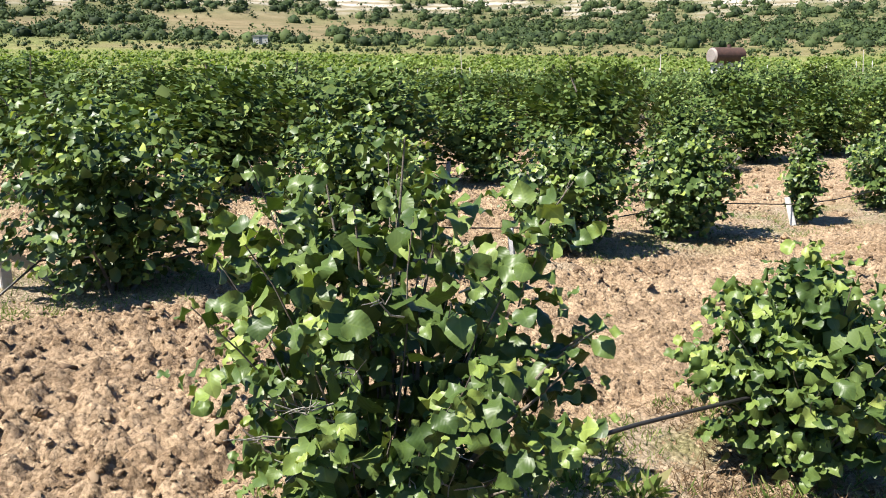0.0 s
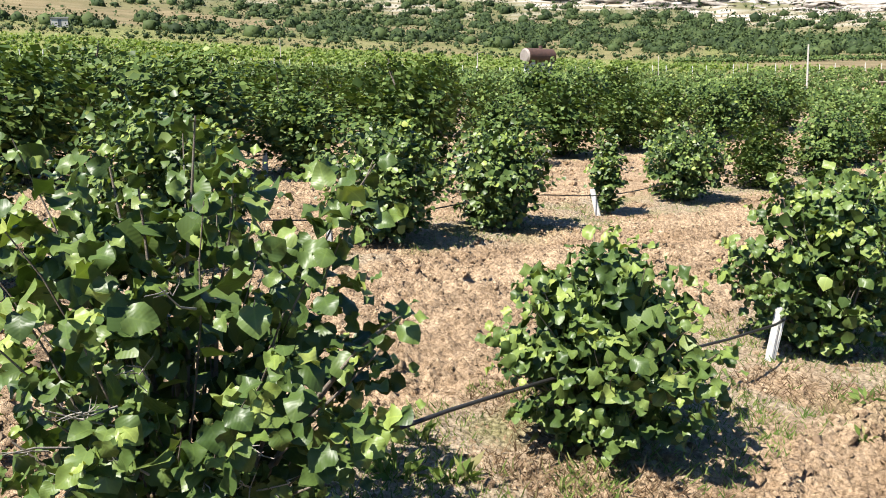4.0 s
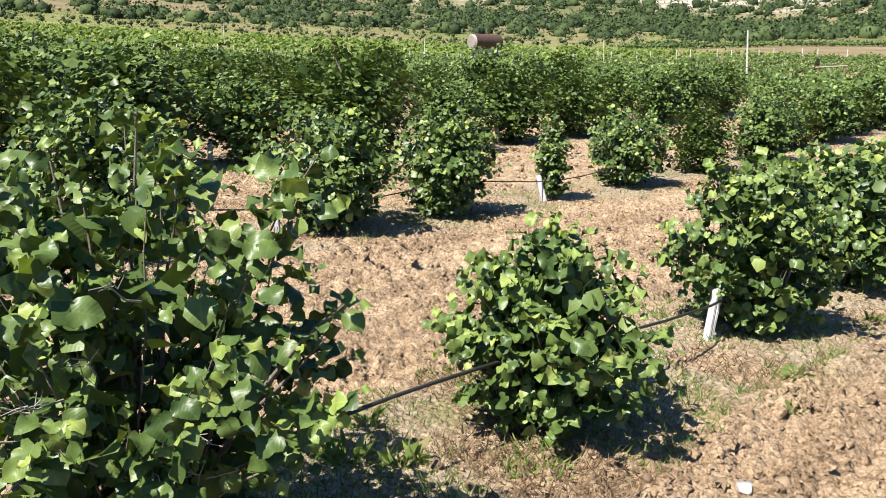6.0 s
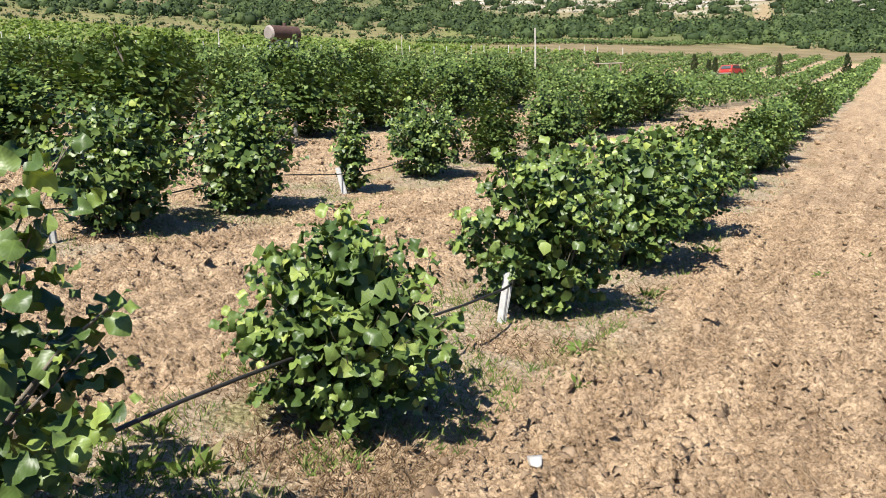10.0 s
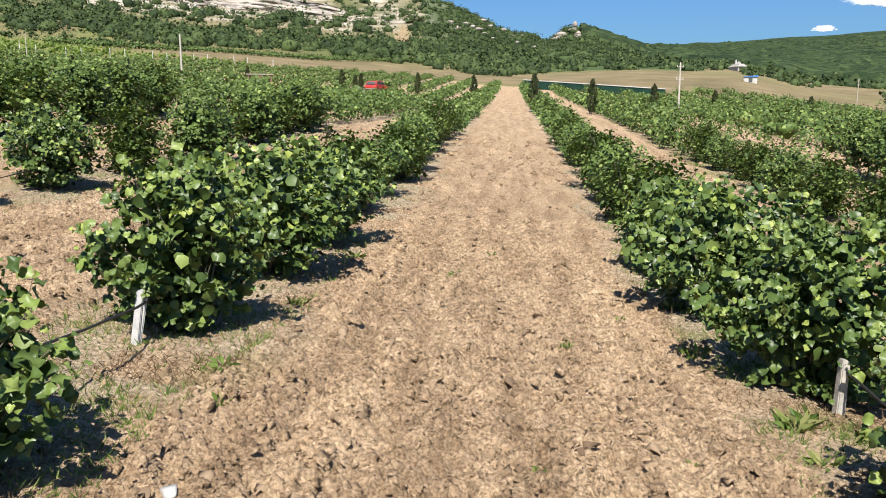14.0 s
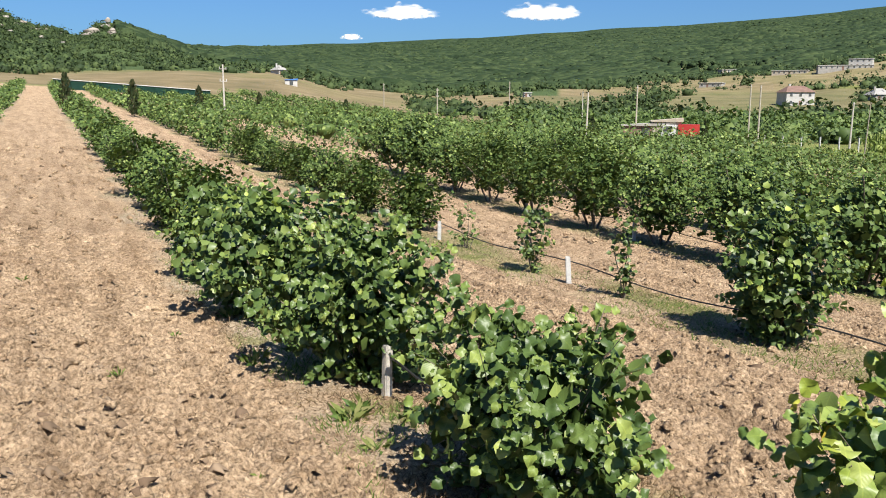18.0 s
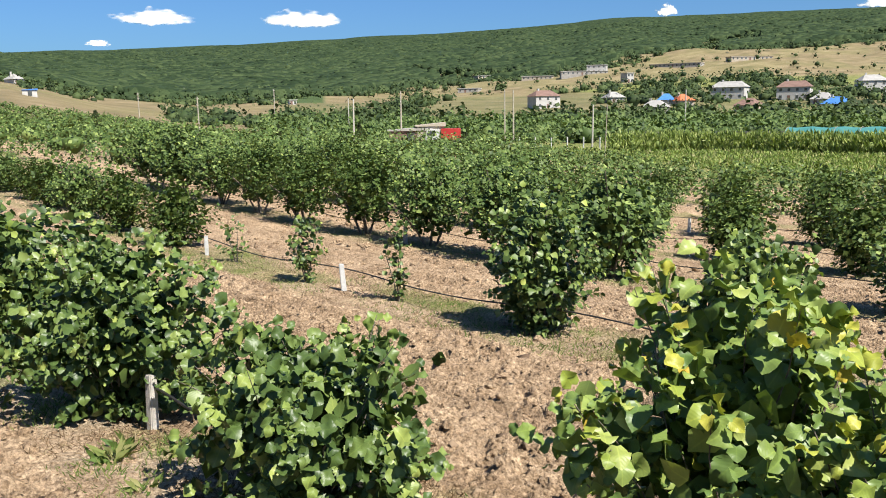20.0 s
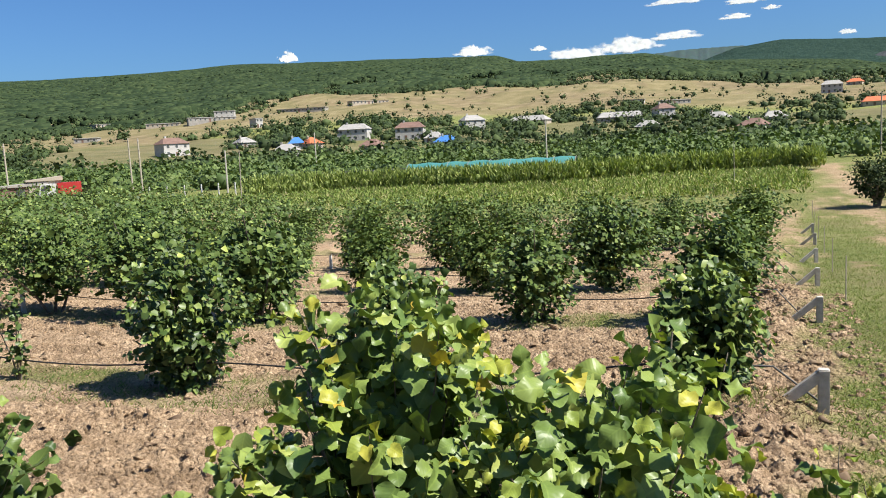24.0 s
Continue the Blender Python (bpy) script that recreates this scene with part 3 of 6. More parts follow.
SHAPES = ((0.3, 0.25, 0.16), (0.1, 0.5, 0.2), (0.6, -0.1, 0.18), (-0.1, 0.4, 0.24), (0.45, 0.6, 0.14))
LT2S, LT1S = [leaf_template(2, *q) for q in SHAPES], [leaf_template(1, *q) for q in SHAPES]
LT1, LT0 = LT1S[0], leaf_template(0)
BLADE = (LT0[0] * (0.3, 1, 1), LT0[1], None)


def crown(rng, h, R, shoots, size, base=0.04, spires=2, lift=0.0, length=1.0, gap=0.036, flare=0.0, young=0.3, loll=0.0, stray=0.42):
    """Leafy shoots over a lumpy dome: places, axes, upper sides, sizes, which leaves are young, the shoots' tips and the spires' lines."""
    P, D, N, S, Y, C, E = [], [], [], [], [], [], []
    ph = rng.uniform(0, 6.28, 4)

    def shoot(b, tip, bow, top, first=0.15, grow=1.0, tilt=0.5):
        ln = float(np.linalg.norm(tip - b))
        n = max(4, int(ln * (1 - first) / gap))
        t = np.linspace(first, 1, n)[:, None]
        p = b + (tip - b) * t + bow * (t * (1 - t)) * 4
        d = unit((tip - b)[None])[0]
        side = np.cross(d, np.array([0, 0, 1.0]))
        side = unit((side if np.linalg.norm(side) > 0.1 else np.array([1.0, 0, 0]))[None])[0]
        up = np.cross(side, d)
        roll = rng.uniform(0, 6.28) + np.arange(n) * (np.pi + rng.normal(0, 0.25)) if abs(d[2]) < 0.75 else np.arange(n) * 2.4 + rng.uniform(0, 6)
        q = side * np.cos(roll)[:, None] + up * (np.sin(roll) * (0.6 if abs(d[2]) < 0.75 else 1.0))[:, None]
        ax = q * 0.8 + d * (0.35 + 0.5 * t) + np.array([0, 0, -0.3 - 0.35 * loll]) + rng.normal(0, 0.2 + 0.1 * loll, (n, 3))
        out = np.array([tip[0], tip[1], 0.0]) / max(R, 0.1)
        nr = np.array([0, -0.5, 0.7]) + out * tilt + q * 0.3 + rng.normal(0, stray + 0.16 * loll, (n, 3))
        P.append(p + unit(ax) * 0.022)
        D.append(ax)
        N.append(nr)
        S.append(size * grow * (0.62 + 0.62 * rng.random(n)) * (1 - 0.42 * t[:, 0] ** 5))
        Y.append((t[:, 0] > 0.72) & (rng.random(n) < top * young))

    for i in range(shoots):
        a, f = rng.uniform(0, 2 * np.pi), rng.random()
        zz = lift + (1 - lift) * (base + (1 - base) * f ** (0.85 if lift else 0.9))
        prof = math.sqrt(max(0.02, 1 - ((zz - 0.5 - lift * 0.3) / 0.54) ** 2)) if zz > 0.5 else 0.55 + 0.45 * min(1, max(0, zz - lift * 0.6) / 0.5)
        lump = 1 + 0.2 * math.sin(2 * a + ph[0] + 2 * zz) + 0.16 * math.sin(3 * a + ph[1] + 5 * zz) + 0.12 * math.sin(5 * a + ph[2] - 4 * zz) + 0.1 * math.sin(9 * a + ph[3] + 11 * zz)
        k = rng.uniform(0.86, 1.12) if rng.random() < 0.6 else rng.uniform(0.3, 0.82)
        rad = R * prof * min(1.22, lump * k) * (1 + flare * (zz - 0.5))
        c = np.array([math.cos(a) * rad, math.sin(a) * rad, zz * h * (1 + 0.09 * math.sin(3 * a + ph[3]) + 0.05 * math.sin(7 * a + ph[1]))])
        C.append(c)
        d = unit((np.array([math.cos(a), math.sin(a), 0.0]) * rng.uniform(0.6, 1.1) + np.array([0, 0, 0.1 + 1.1 * max(0, zz - 0.3)]) + rng.normal(0, 0.22, 3))[None])[0]
        b = c - d * rng.uniform(0.2, 0.4) * length
        b[2] = max(b[2], 0.05 * h)
        shoot(b, c, np.array([0, 0, 0.04]), 1.0 if zz > 0.45 and k > 0.75 else 0.15, grow=1.0 if k > 0.75 else 0.9)
    for i in range(spires):
        a, rad = rng.uniform(0, 2 * np.pi), R * rng.uniform(0.1, 0.75)
        b = np.array([math.cos(a) * rad, math.sin(a) * rad, h * rng.uniform(0.62, 0.85)])
        tip = b + np.array([math.cos(a) * 0.12, math.sin(a) * 0.12, 0.0]) + np.array([*rng.normal(0, 0.05, 2), h * rng.uniform(0.12, 0.28)])
        C.append(tip)
        E.append((b, tip))
        shoot(b, tip, np.array([*rng.normal(0, 0.02, 2), 0]), 1.4, 0.0, 0.95, 0.3)
    return np.concatenate(P), np.concatenate(D), np.concatenate(N), np.concatenate(S), np.concatenate(Y), np.array(C), E


def stem_to(rng, c, h):
    """A bowed stem from the foot of the bush up to a spray."""
    b = np.array([c[0] * 0.09, c[1] * 0.09, -0.04]) + np.append(rng.normal(0, 0.03, 2), 0)
    mid = (b + c) / 2 + np.array([-c[0] * 0.12, -c[1] * 0.12, 0.1 * h])
    s = np.linspace(0, 1, 7)[:, None]
    p = (1 - s) ** 2 * b + 2 * s * (1 - s) * mid + s ** 2 * c
    p[1:] += rng.normal(0, 0.01, (6, 3))
    return p


def hazel_bush(name, label, at, h, R, seed, detail, shoots=110, size=0.083, lift=0.0, spires=3, mats=None, loose=0, group="hazel bushes in rows", loose_to=None, stems=11, length=1.0, gap=0.033, trunk=1.0, inner=520, flare=0.0):
    """One hazel: stems, joined foliage and, close by, single leaves on the side that is looked at."""
    rng = np.random.default_rng(seed)
    P, D, N, S, Y, C, E = crown(rng, h, R, shoots, size, 0.04, spires, lift, length, gap, flare, (0.12, 0.3, 0.5)[detail], 1.0 if detail == 2 else 0.0, 0.42 if detail else 0.22)
    ob = thing(name, label, "bush" if not lift else "tree", at, 0, group)
    order = rng.permutation(len(C))
    big = [stem_to(rng, C[i], h) for i in order[:stems]]
    thin = [stem_to(rng, C[i], h) for i in order[stems:stems + 46]]
    if detail == 2:
        for pts in big:
            v, t = tube_arrays(pts, np.linspace(0.013, 0.0028, 7) * (h / 1.3) * trunk, 6)
            part("stem", tri_mesh("stem", v, t, BARK, smooth=True), BARK, ob)
        v, t = joined([tube_arrays(p[2:], np.linspace(0.005, 0.002, 5), 4) for p in thin] + [tube_arrays(np.linspace(a, b, 3), (0.0034, 0.0026, 0.0014), 4) for a, b in E])
        tagged(part("twig_mass", tri_mesh("twig_mass", v, t, BARK), BARK, ob), kind="stuff")
    else:
        v, t = joined([tube_arrays(pts[::2], np.linspace(0.016, 0.006, 4) * (h / 1.3) * trunk, 4) for pts in big])
        tagged(part("stem_mass", tri_mesh("stem_mass", v, t, BARK), BARK, ob), kind="stuff")
    M = frames_from(D, N, S)
    old, young = mats or ((LEAF_FAR, LEAF_YOUNG), (LEAF_MID, LEAF_YOUNG), (LEAF, LEAF_YOUNG))[detail]
    shapes = ((LT0,), LT1S, LT2S)[detail]
    kind_of = rng.integers(len(shapes), size=len(P))
    rest = np.ones(len(P), bool)
    if loose and loose_to is not None:
        w = unit(np.array([[loose_to[0] - at[0], loose_to[1] - at[1], 0.6]]))[0]
        pick = np.argsort(-(P @ w) + rng.random(len(P)) * 0.25)[:loose]
        rest[pick] = False
        one = [[tri_mesh("leaf", q[0], q[1], m, q[2], True) for q in shapes] for m in (old, young)]
        for i in pick:
            lf = new("leaf", one[int(Y[i])][kind_of[i]])
            lf.parent = ob
            m4 = Matrix.Identity(4)
            for a in range(3):
                for b in range(3):
                    m4[a][b] = M[i, a, b]
                m4[a][3] = P[i, a]
            lf.matrix_basis = m4
    Vs, Us, slot = [], [], []
    for k, (tv, tt, uv) in enumerate(shapes):
        for y in (False, True):
            sel = rest & (kind_of == k) & (Y == y)
            Vs.append(scattered(tv, tt, M[sel], P[sel]))
            Us.append(np.tile(uv, (int(sel.sum()), 1)) if uv is not None else None)
            slot.append(np.full(len(Vs[-1][1]), int(y)))
    if inner:
        # shaded leaves deep inside the crown
        c = rng.normal(0, 0.3, (inner, 3)).clip(-0.6, 0.6)
        c = c * (R, R, h * 0.6) + np.array([0, 0, h * (0.47 + lift * 0.4)])
        k = frames_from(rng.normal(0, 1, (inner, 3)), rng.normal(0, 1, (inner, 3)), rng.uniform(0.08, 0.125, inner) * (0.6 + 0.5 * R) * (1.0 if detail else 1.5))
        deep = LT1 if detail else LT0
        Vs.append(scattered(deep[0], deep[1], k, c))
        Us.append(np.tile(deep[0][:, 1::-1], (inner, 1)) if detail == 2 else None)
        slot.append(np.zeros(len(Vs[-1][1]), int))
    V, T = joined(Vs)
    me = tri_mesh("foliage", V, T, old, np.concatenate(Us) if detail == 2 else None, detail > 0)
    me.materials.append(young)
    me.polygons.foreach_set("material_index", np.concatenate(slot).astype(np.int32))
    tagged(part("foliage", me, old, ob), kind="stuff")
    return ob


# ---- ground: one sheet to the horizon ----
ROWS_X = [-2.5 - 5 * k for k in range(18)] + [2.5 + 5 * k for k in range(9)]


def field_right(y):
    return np.interp(y, [-5, 0, 25, 60, 110, 165], [41, 43, 45, 60, 72, 92])


def field_end(az):
    """How far the hazel rows reach, by azimuth."""
    return np.interp(az, [-180, -45, -38, -30, -22, -17, -10, -5, -2, 3, 9, 12, 16, 22, 27, 33, 180], [118, 118, 124, 148, 160, 168, 184, 188, 165, 146, 130, 152, 160, 162, 145, 118, 118])


def soil_mask(x, y):
    """1 on the tilled orchard ground, 0 outside it."""
    near_end = np.where((x < 0) & (x > -11), -1.6, 0.1) + 0.9 * (lattice(x * 0.6, y * 0.8, 5) - 0.5) + 0.6 * (lattice(x * 3, y * 3, 25) - 0.5)
    m = np.clip((y - near_end) / 0.6, 0, 1)
    m = np.where((x > -2.5) & (x < 2.5), 1.0, m)
    r = np.hypot(x, y)
    az = np.degrees(np.arctan2(x, y))
    m = m * np.clip((field_right(y) - x) / 2, 0, 1) * np.clip((field_end(az) - r) / 6, 0, 1)
    return m


def strip_mask(x):
    """1 on the untilled strips under the rows."""
    d = np.abs(((x + 2.5) + 2.5) % 5 - 2.5)
    return np.clip((0.95 - d) / 0.35, 0, 1)


def crumbs(x, y, cell, seed):
    """Rounded clods of many sizes, one at most to a cell, as a height of 0 to about half a cell."""
    gx, gy = np.floor(x / cell), np.floor(y / cell)
    out = np.zeros_like(np.asarray(x, float))
    for i in (-1, 0, 1):
        for j in (-1, 0, 1):
            a, b = (gx + i).astype(np.int64), (gy + j).astype(np.int64)
            n = (a * 374761393 + b * 668265263 + seed * 974634777) & 0x7FFFFFFF
            n = ((n ^ (n >> 13)) * 1274126177) & 0x7FFFFFFF
            u, v, w = (n & 1023) / 1023.0, ((n >> 10) & 1023) / 1023.0, ((n >> 20) & 1023) / 1023.0
            rad = cell * (0.2 + 0.48 * w ** 1.5)
            q = 1 - ((x - (a + u) * cell) ** 2 + (y - (b + v) * cell) ** 2) / rad ** 2
            out = np.maximum(out, np.sqrt(np.maximum(q, 0)) * rad * (0.6 + 0.5 * u))
    return out


def roughness(x, y):
    """Height of the clods on the tilled ground."""
    s = soil_mask(x, y)
    st = strip_mask(x + 0.5 * (lattice(x * 1.1, y * 1.1, 9) - 0.5))
    c1 = lattice(x * 9, y * 9, 1)
    c2 = lattice(x * 19 + 3 * c1, y * 19, 2)
    c3 = lattice(x * 41, y * 41 + 2 * c1, 3)
    heap = 0.35 + 1.1 * lattice(x * 2.1, y * 2.1, 8)
    ruts = 0.022 * np.sin(x * 15 + 2.0 * lattice(x, y * 0.3, 4)) * (0.3 + 0.9 * lattice(x * 0.9, y * 0.25, 33))
    wx, wy = x + 0.02 * c2, y + 0.02 * c3
    till = heap * (0.05 * np.maximum(c1 - 0.5, 0) + 0.03 * c2 + 0.01 * c3) + (0.35 + 0.7 * heap) * (1.0 * crumbs(wx, wy, 0.12, 5) + 1.2 * crumbs(wx, wy, 0.07, 6)) + ruts
    calm = 0.06 * (lattice(x * 2.2, y * 2.2, 6) - 0.4) + 0.02 * np.maximum(c2 - 0.5, 0) + 0.01 * c3 + 0.35 * crumbs(wx, wy, 0.07, 7) + 0.03
    mound = 0.22 * np.exp(-((y - 0.95) / 0.55) ** 2) * np.clip(lattice(x * 0.7, y * 0.9, 10) * 1.8 - 0.5, 0, 1) * np.clip((x - 4.0) / 2, 0, 1) * (0.7 + 0.6 * c2)
    return mound + s * (till * (1 - st) + calm * st) + (1 - s) * 0.05 * (lattice(x * 1.5, y * 1.5, 7) - 0.5)


def build_ground():
    az = np.concatenate([np.arange(-95, 106, 0.36), np.arange(108, 264, 4.0)])
    rr = [1.15]
    while rr[-1] < 15:
        rr.append(rr[-1] * 1.0046)
    while rr[-1] < 40:
        rr.append(rr[-1] * 1.014)
    while rr[-1] < 4600:
        rr.append(rr[-1] * 1.035)
    rr = np.concatenate([np.geomspace(0.12, 1.13, 90), rr])
    A, Rr = np.meshgrid(np.radians(az), rr)
    X, Y = EYE0[0] + Rr * np.sin(A), EYE0[1] + Rr * np.cos(A)
    near = np.clip((70 - Rr) / 40, 0, 1)
    Z = land(X, Y) + near * roughness(X, Y) * np.where((A > radians(-95)) & (A < radians(106)), 1.0, 0.15)
    n, k = len(az), len(rr)
    i = np.arange(k - 1)[:, None] * n
    j = np.arange(n)[None]
    a, b = i + j, i + (j + 1) % n
    Q = np.stack([a, b, b + n, a + n], axis=2).reshape(-1, 4)[:, ::-1]
    V = np.stack([X, Y, Z], axis=2).reshape(-1, 3)
    c = len(V)
    V = np.concatenate([V, [[EYE0[0], EYE0[1], float(land(*EYE0[:2]))]]])
    me = bpy.data.meshes.new("ground")
    fan = np.stack([np.full(n, c), (np.arange(n) + 1) % n, np.arange(n)], axis=1)[:, ::-1]
    loops = np.concatenate([Q.ravel(), fan.ravel()]).astype(np.int32)
    starts = np.concatenate([np.arange(len(Q)) * 4, len(Q) * 4 + np.arange(n) * 3]).astype(np.int32)
    me.vertices.add(len(V))
    me.vertices.foreach_set("co", V.astype(np.float32).ravel())
    me.loops.add(len(loops))
    me.loops.foreach_set("vertex_index", loops)
    me.polygons.add(len(starts))
    me.polygons.foreach_set("loop_start", starts)
    me.update(calc_edges=True)
    me.polygons.foreach_set("use_smooth", np.ones(len(starts), bool))
    # what grows or lies where
    x, y = V[:, 0], V[:, 1]
    r = np.hypot(x, y)
    azd = np.degrees(np.arctan2(x, y))
    s = soil_mask(x, y)
    st = strip_mask(x + 0.7 * (lattice(x * 0.9, y * 0.9, 11) - 0.5)) * s
    wob = lattice(x * 1.7, y * 1.7, 12)
    crust = np.clip(st * (0.25 + 1.3 * wob) + 0.12 * lattice(x * .6, y * .6, 17), 0, 1)
    crust = crust * np.clip((lattice(x * 1.3, y * 1.3, 41) - 0.26) * 6, 0, 1)
    crust = np.where(x > 5, 0.3 * crust, crust)
    green = np.clip(1 - s, 0, 1) + np.where(x > 5, 0.5, 0.0) * st * np.clip(lattice(x * 1.1, y * 0.8, 23) * 3 - 0.8, 0, 1) + st * np.clip(lattice(x * 2.1, y * 2.1, 13) * 1.6 - 0.95, 0, 0.75)
    big = lattice(x / 35, y / 35, 14) * 0.6 + lattice(x / 12, y / 12, 15) * 0.4
    left = azd < 12
    dry = np.where(left, np.clip((r - field_end(azd)) / 6, 0, 1) * np.clip((azd + 30) / 8, 0, 1) * np.clip((330 - r) / 60, 0, 1), 0)
    dry = np.where(left & (azd < -28), np.clip((r - 215) / 30, 0, 1) * np.where(r < 300, np.clip(big * 2 - 0.5, 0.15, 0.7), np.clip(big * 2 - 0.1, 0.65, 1)), dry)
    dry = np.where(~left, np.clip((r - np.interp(azd, [12, 20, 30, 50, 56], [165, 168, 150, 390, 430])) / 12, 0, 1) * np.clip(big * 3 - 0.7, 0.8, 1), dry)
    dry = np.where(left & (r > 330), np.maximum(dry, 0.85), dry)
    verge = (y < 0.4) & (x > 3) & (r < 90)
    dry = np.where(verge, np.clip(lattice(x * .45, y * .7, 18) * 1.0 - 0.5, 0, .3), dry)
    path = 0.55 * lattice(x * 0.35, y * 1.1, 19) + 0.3 * lattice(x * 1.6, y * 2.2, 20) + 0.3 * lattice(x * 5, y * 5, 21) + 0.35 * np.clip((-1.6 - y) / 1.2, 0, 1) * np.clip((y + 5) / 1.5, 0, 1)
    green = np.where(verge, np.clip((0.93 - path) * 4.0, 0.1, 1.0) * (1 - s), green)
    wood = np.clip((r - 250) / 60, 0, 1) * np.where(left, 0.6 * np.clip(1.4 - big * 1.8, 0, 1), np.clip((r - 800) / 200, 0, 1))
    wood = np.where((azd > -6) & (azd < 34) & (r > 300), 1.0, wood)
    wood = np.where((azd > 26) & (r > 175) & (r < 400), 0.3, wood)
    dry = np.where((azd > 26) & (r > 150) & (r < 400), np.clip(0.5 + big * 0.6, 0, 1), dry)
    open_land = (azd > 13) & (azd < 31) & (r > 118) & (r < 430)
    dry, wood = np.where(open_land, np.clip(0.5 + big, 0, 1), dry), np.where(open_land, 0.0, wood)
    slip = (azd > -8.3 + 0.8 * big) & (azd < -6.5 - 0.8 * big) & (r > 415) & (r < 474)
    dry, wood, green = np.where(slip, 0.7, dry), np.where(slip, 0.0, wood), np.where(slip, 0.0, green)
    lime = np.where((azd < 1) & ~slip, np.clip((-3 - azd) / 7, 0, 1) * np.clip((r - 430) / 40, 0, 1) * np.clip(big * 4.5 - 1.5, 0, 1), 0)
    col = np.stack([crust, np.clip(green, 0, 1), np.clip(dry, 0, 1), np.ones(len(x))], axis=1).astype(np.float32)
    col2 = np.stack([np.clip(wood, 0, 1), np.clip(lime, 0, 1), np.zeros(len(x)), np.ones(len(x))], axis=1).astype(np.float32)
    for nm, cc in (("cover", col), ("cover_two", col2)):
        at = me.attributes.new(nm, "FLOAT_COLOR", "POINT")
        at.data.foreach_set("color", cc.ravel())
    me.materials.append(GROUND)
    return tagged(new("ground", me), "tilled pale brown orchard soil running out to dry hills", "ground", kind="structure")


build_ground()


def ground_z(x, y):
    r = math.hypot(x - EYE0[0], y - EYE0[1])
    return float(land(x, y)) + (float(roughness(np.array(x), np.array(y))) if r < 35 else 0.0)


# ---- hazel bushes beside the camera ----
NEAR = "leafy green hazel bush on an untilled strip"
EYEP = (0.1, 0.3)


def near_bush(x, y, h, R, seed, label=NEAR, **kw):
    return hazel_bush("hazel_bush", label, (x, y, ground_z(x, y)), h, R, seed, 2, loose_to=EYEP, **kw)


twiggy = near_bush(-2.5, 1.4, 1.47, 0.72, 11, "open hazel bush with bare grey twigs showing", shoots=215, size=0.077, spires=3, loose=300, stems=14, length=1.2, gap=0.034, inner=240, flare=0.35)
near_bush(-2.38, 3.62, 0.98, 0.58, 12, "low round hazel bush beside the drip hose", shoots=230, spires=3, loose=300, length=0.9)
near_bush(-2.38, 6.45, 1.3, 0.62, 13, shoots=270, spires=3, loose=150)
YELLOWING = (LEAF_PALE, LEAF_YELLOW)
near_bush(2.8, 1.95, 1.46, 0.62, 21, "yellowing hazel bush with tall pale shoots", shoots=270, size=0.076, spires=8, mats=YELLOWING, loose=250, length=1.1, gap=0.031)
near_bush(2.62, 1.22, 1.34, 0.56, 34, "yellow-green hazel bush with upright shoots", shoots=250, size=0.074, spires=7, mats=YELLOWING, loose=250, length=1.1, gap=0.031)
near_bush(2.95, 0.4, 0.92, 0.46, 22, "low pale hazel bush at the row's end", shoots=150, size=0.076, spires=5, mats=YELLOWING, loose=150, gap=0.031)
near_bush(2.58, 4.2, 0.95, 0.74, 23, "low hazel bush with upright tip shoots", shoots=270, spires=7, loose=300)
near_bush(2.52, 6.75, 1.3, 0.82, 24, "broad hazel bush behind a grey stub post", shoots=360, spires=4, loose=100)


# dead twigs poking out of the open bush
rngd = np.random.default_rng(17)
for i in range(16):
    a, z = math.atan2(-1.1, 2.6) + rngd.uniform(-1.0, 1.0), rngd.uniform(0.3, 1.1)
    p = np.array([0.34 * math.cos(a), 0.34 * math.sin(a), z])
    d = np.array([math.cos(a), math.sin(a), rngd.uniform(-0.2, 0.9)]) + rngd.normal(0, 0.45, 3)
    q = p + unit(d[None])[0] * rngd.uniform(0.12, 0.24)
    limbs = [tube_arrays(np.array([p, (p + q) / 2 + rngd.normal(0, 0.015, 3), q]), (0.004, 0.003, 0.0015), 5)]
    for k in range(4):
        b = p + (q - p) * rngd.uniform(0.35, 0.95)
        e = b + unit((d + rngd.normal(0, 0.9, 3))[None])[0] * rngd.uniform(0.05, 0.12)
        limbs.append(tube_arrays(np.array([b, (b + e) / 2 + rngd.normal(0, 0.006, 3), e]), (0.0022, 0.0018, 0.001), 4))
    v, t = joined(limbs)
    part("bare_twig", tri_mesh("bare_twig", v, t, DEADTWIG), DEADTWIG, twiggy, "bare grey dead twig" if i == 0 else "")


def second_bush(x, y, h, R, seed, label=NEAR, k=1.0, **kw):
    return hazel_bush("hazel_bush", label, (x, y, ground_z(x, y)), h, R * 1.05, seed, 1, shoots=int(350 * k), size=0.088, stems=9, inner=int(420 * min(1, k)), **kw)


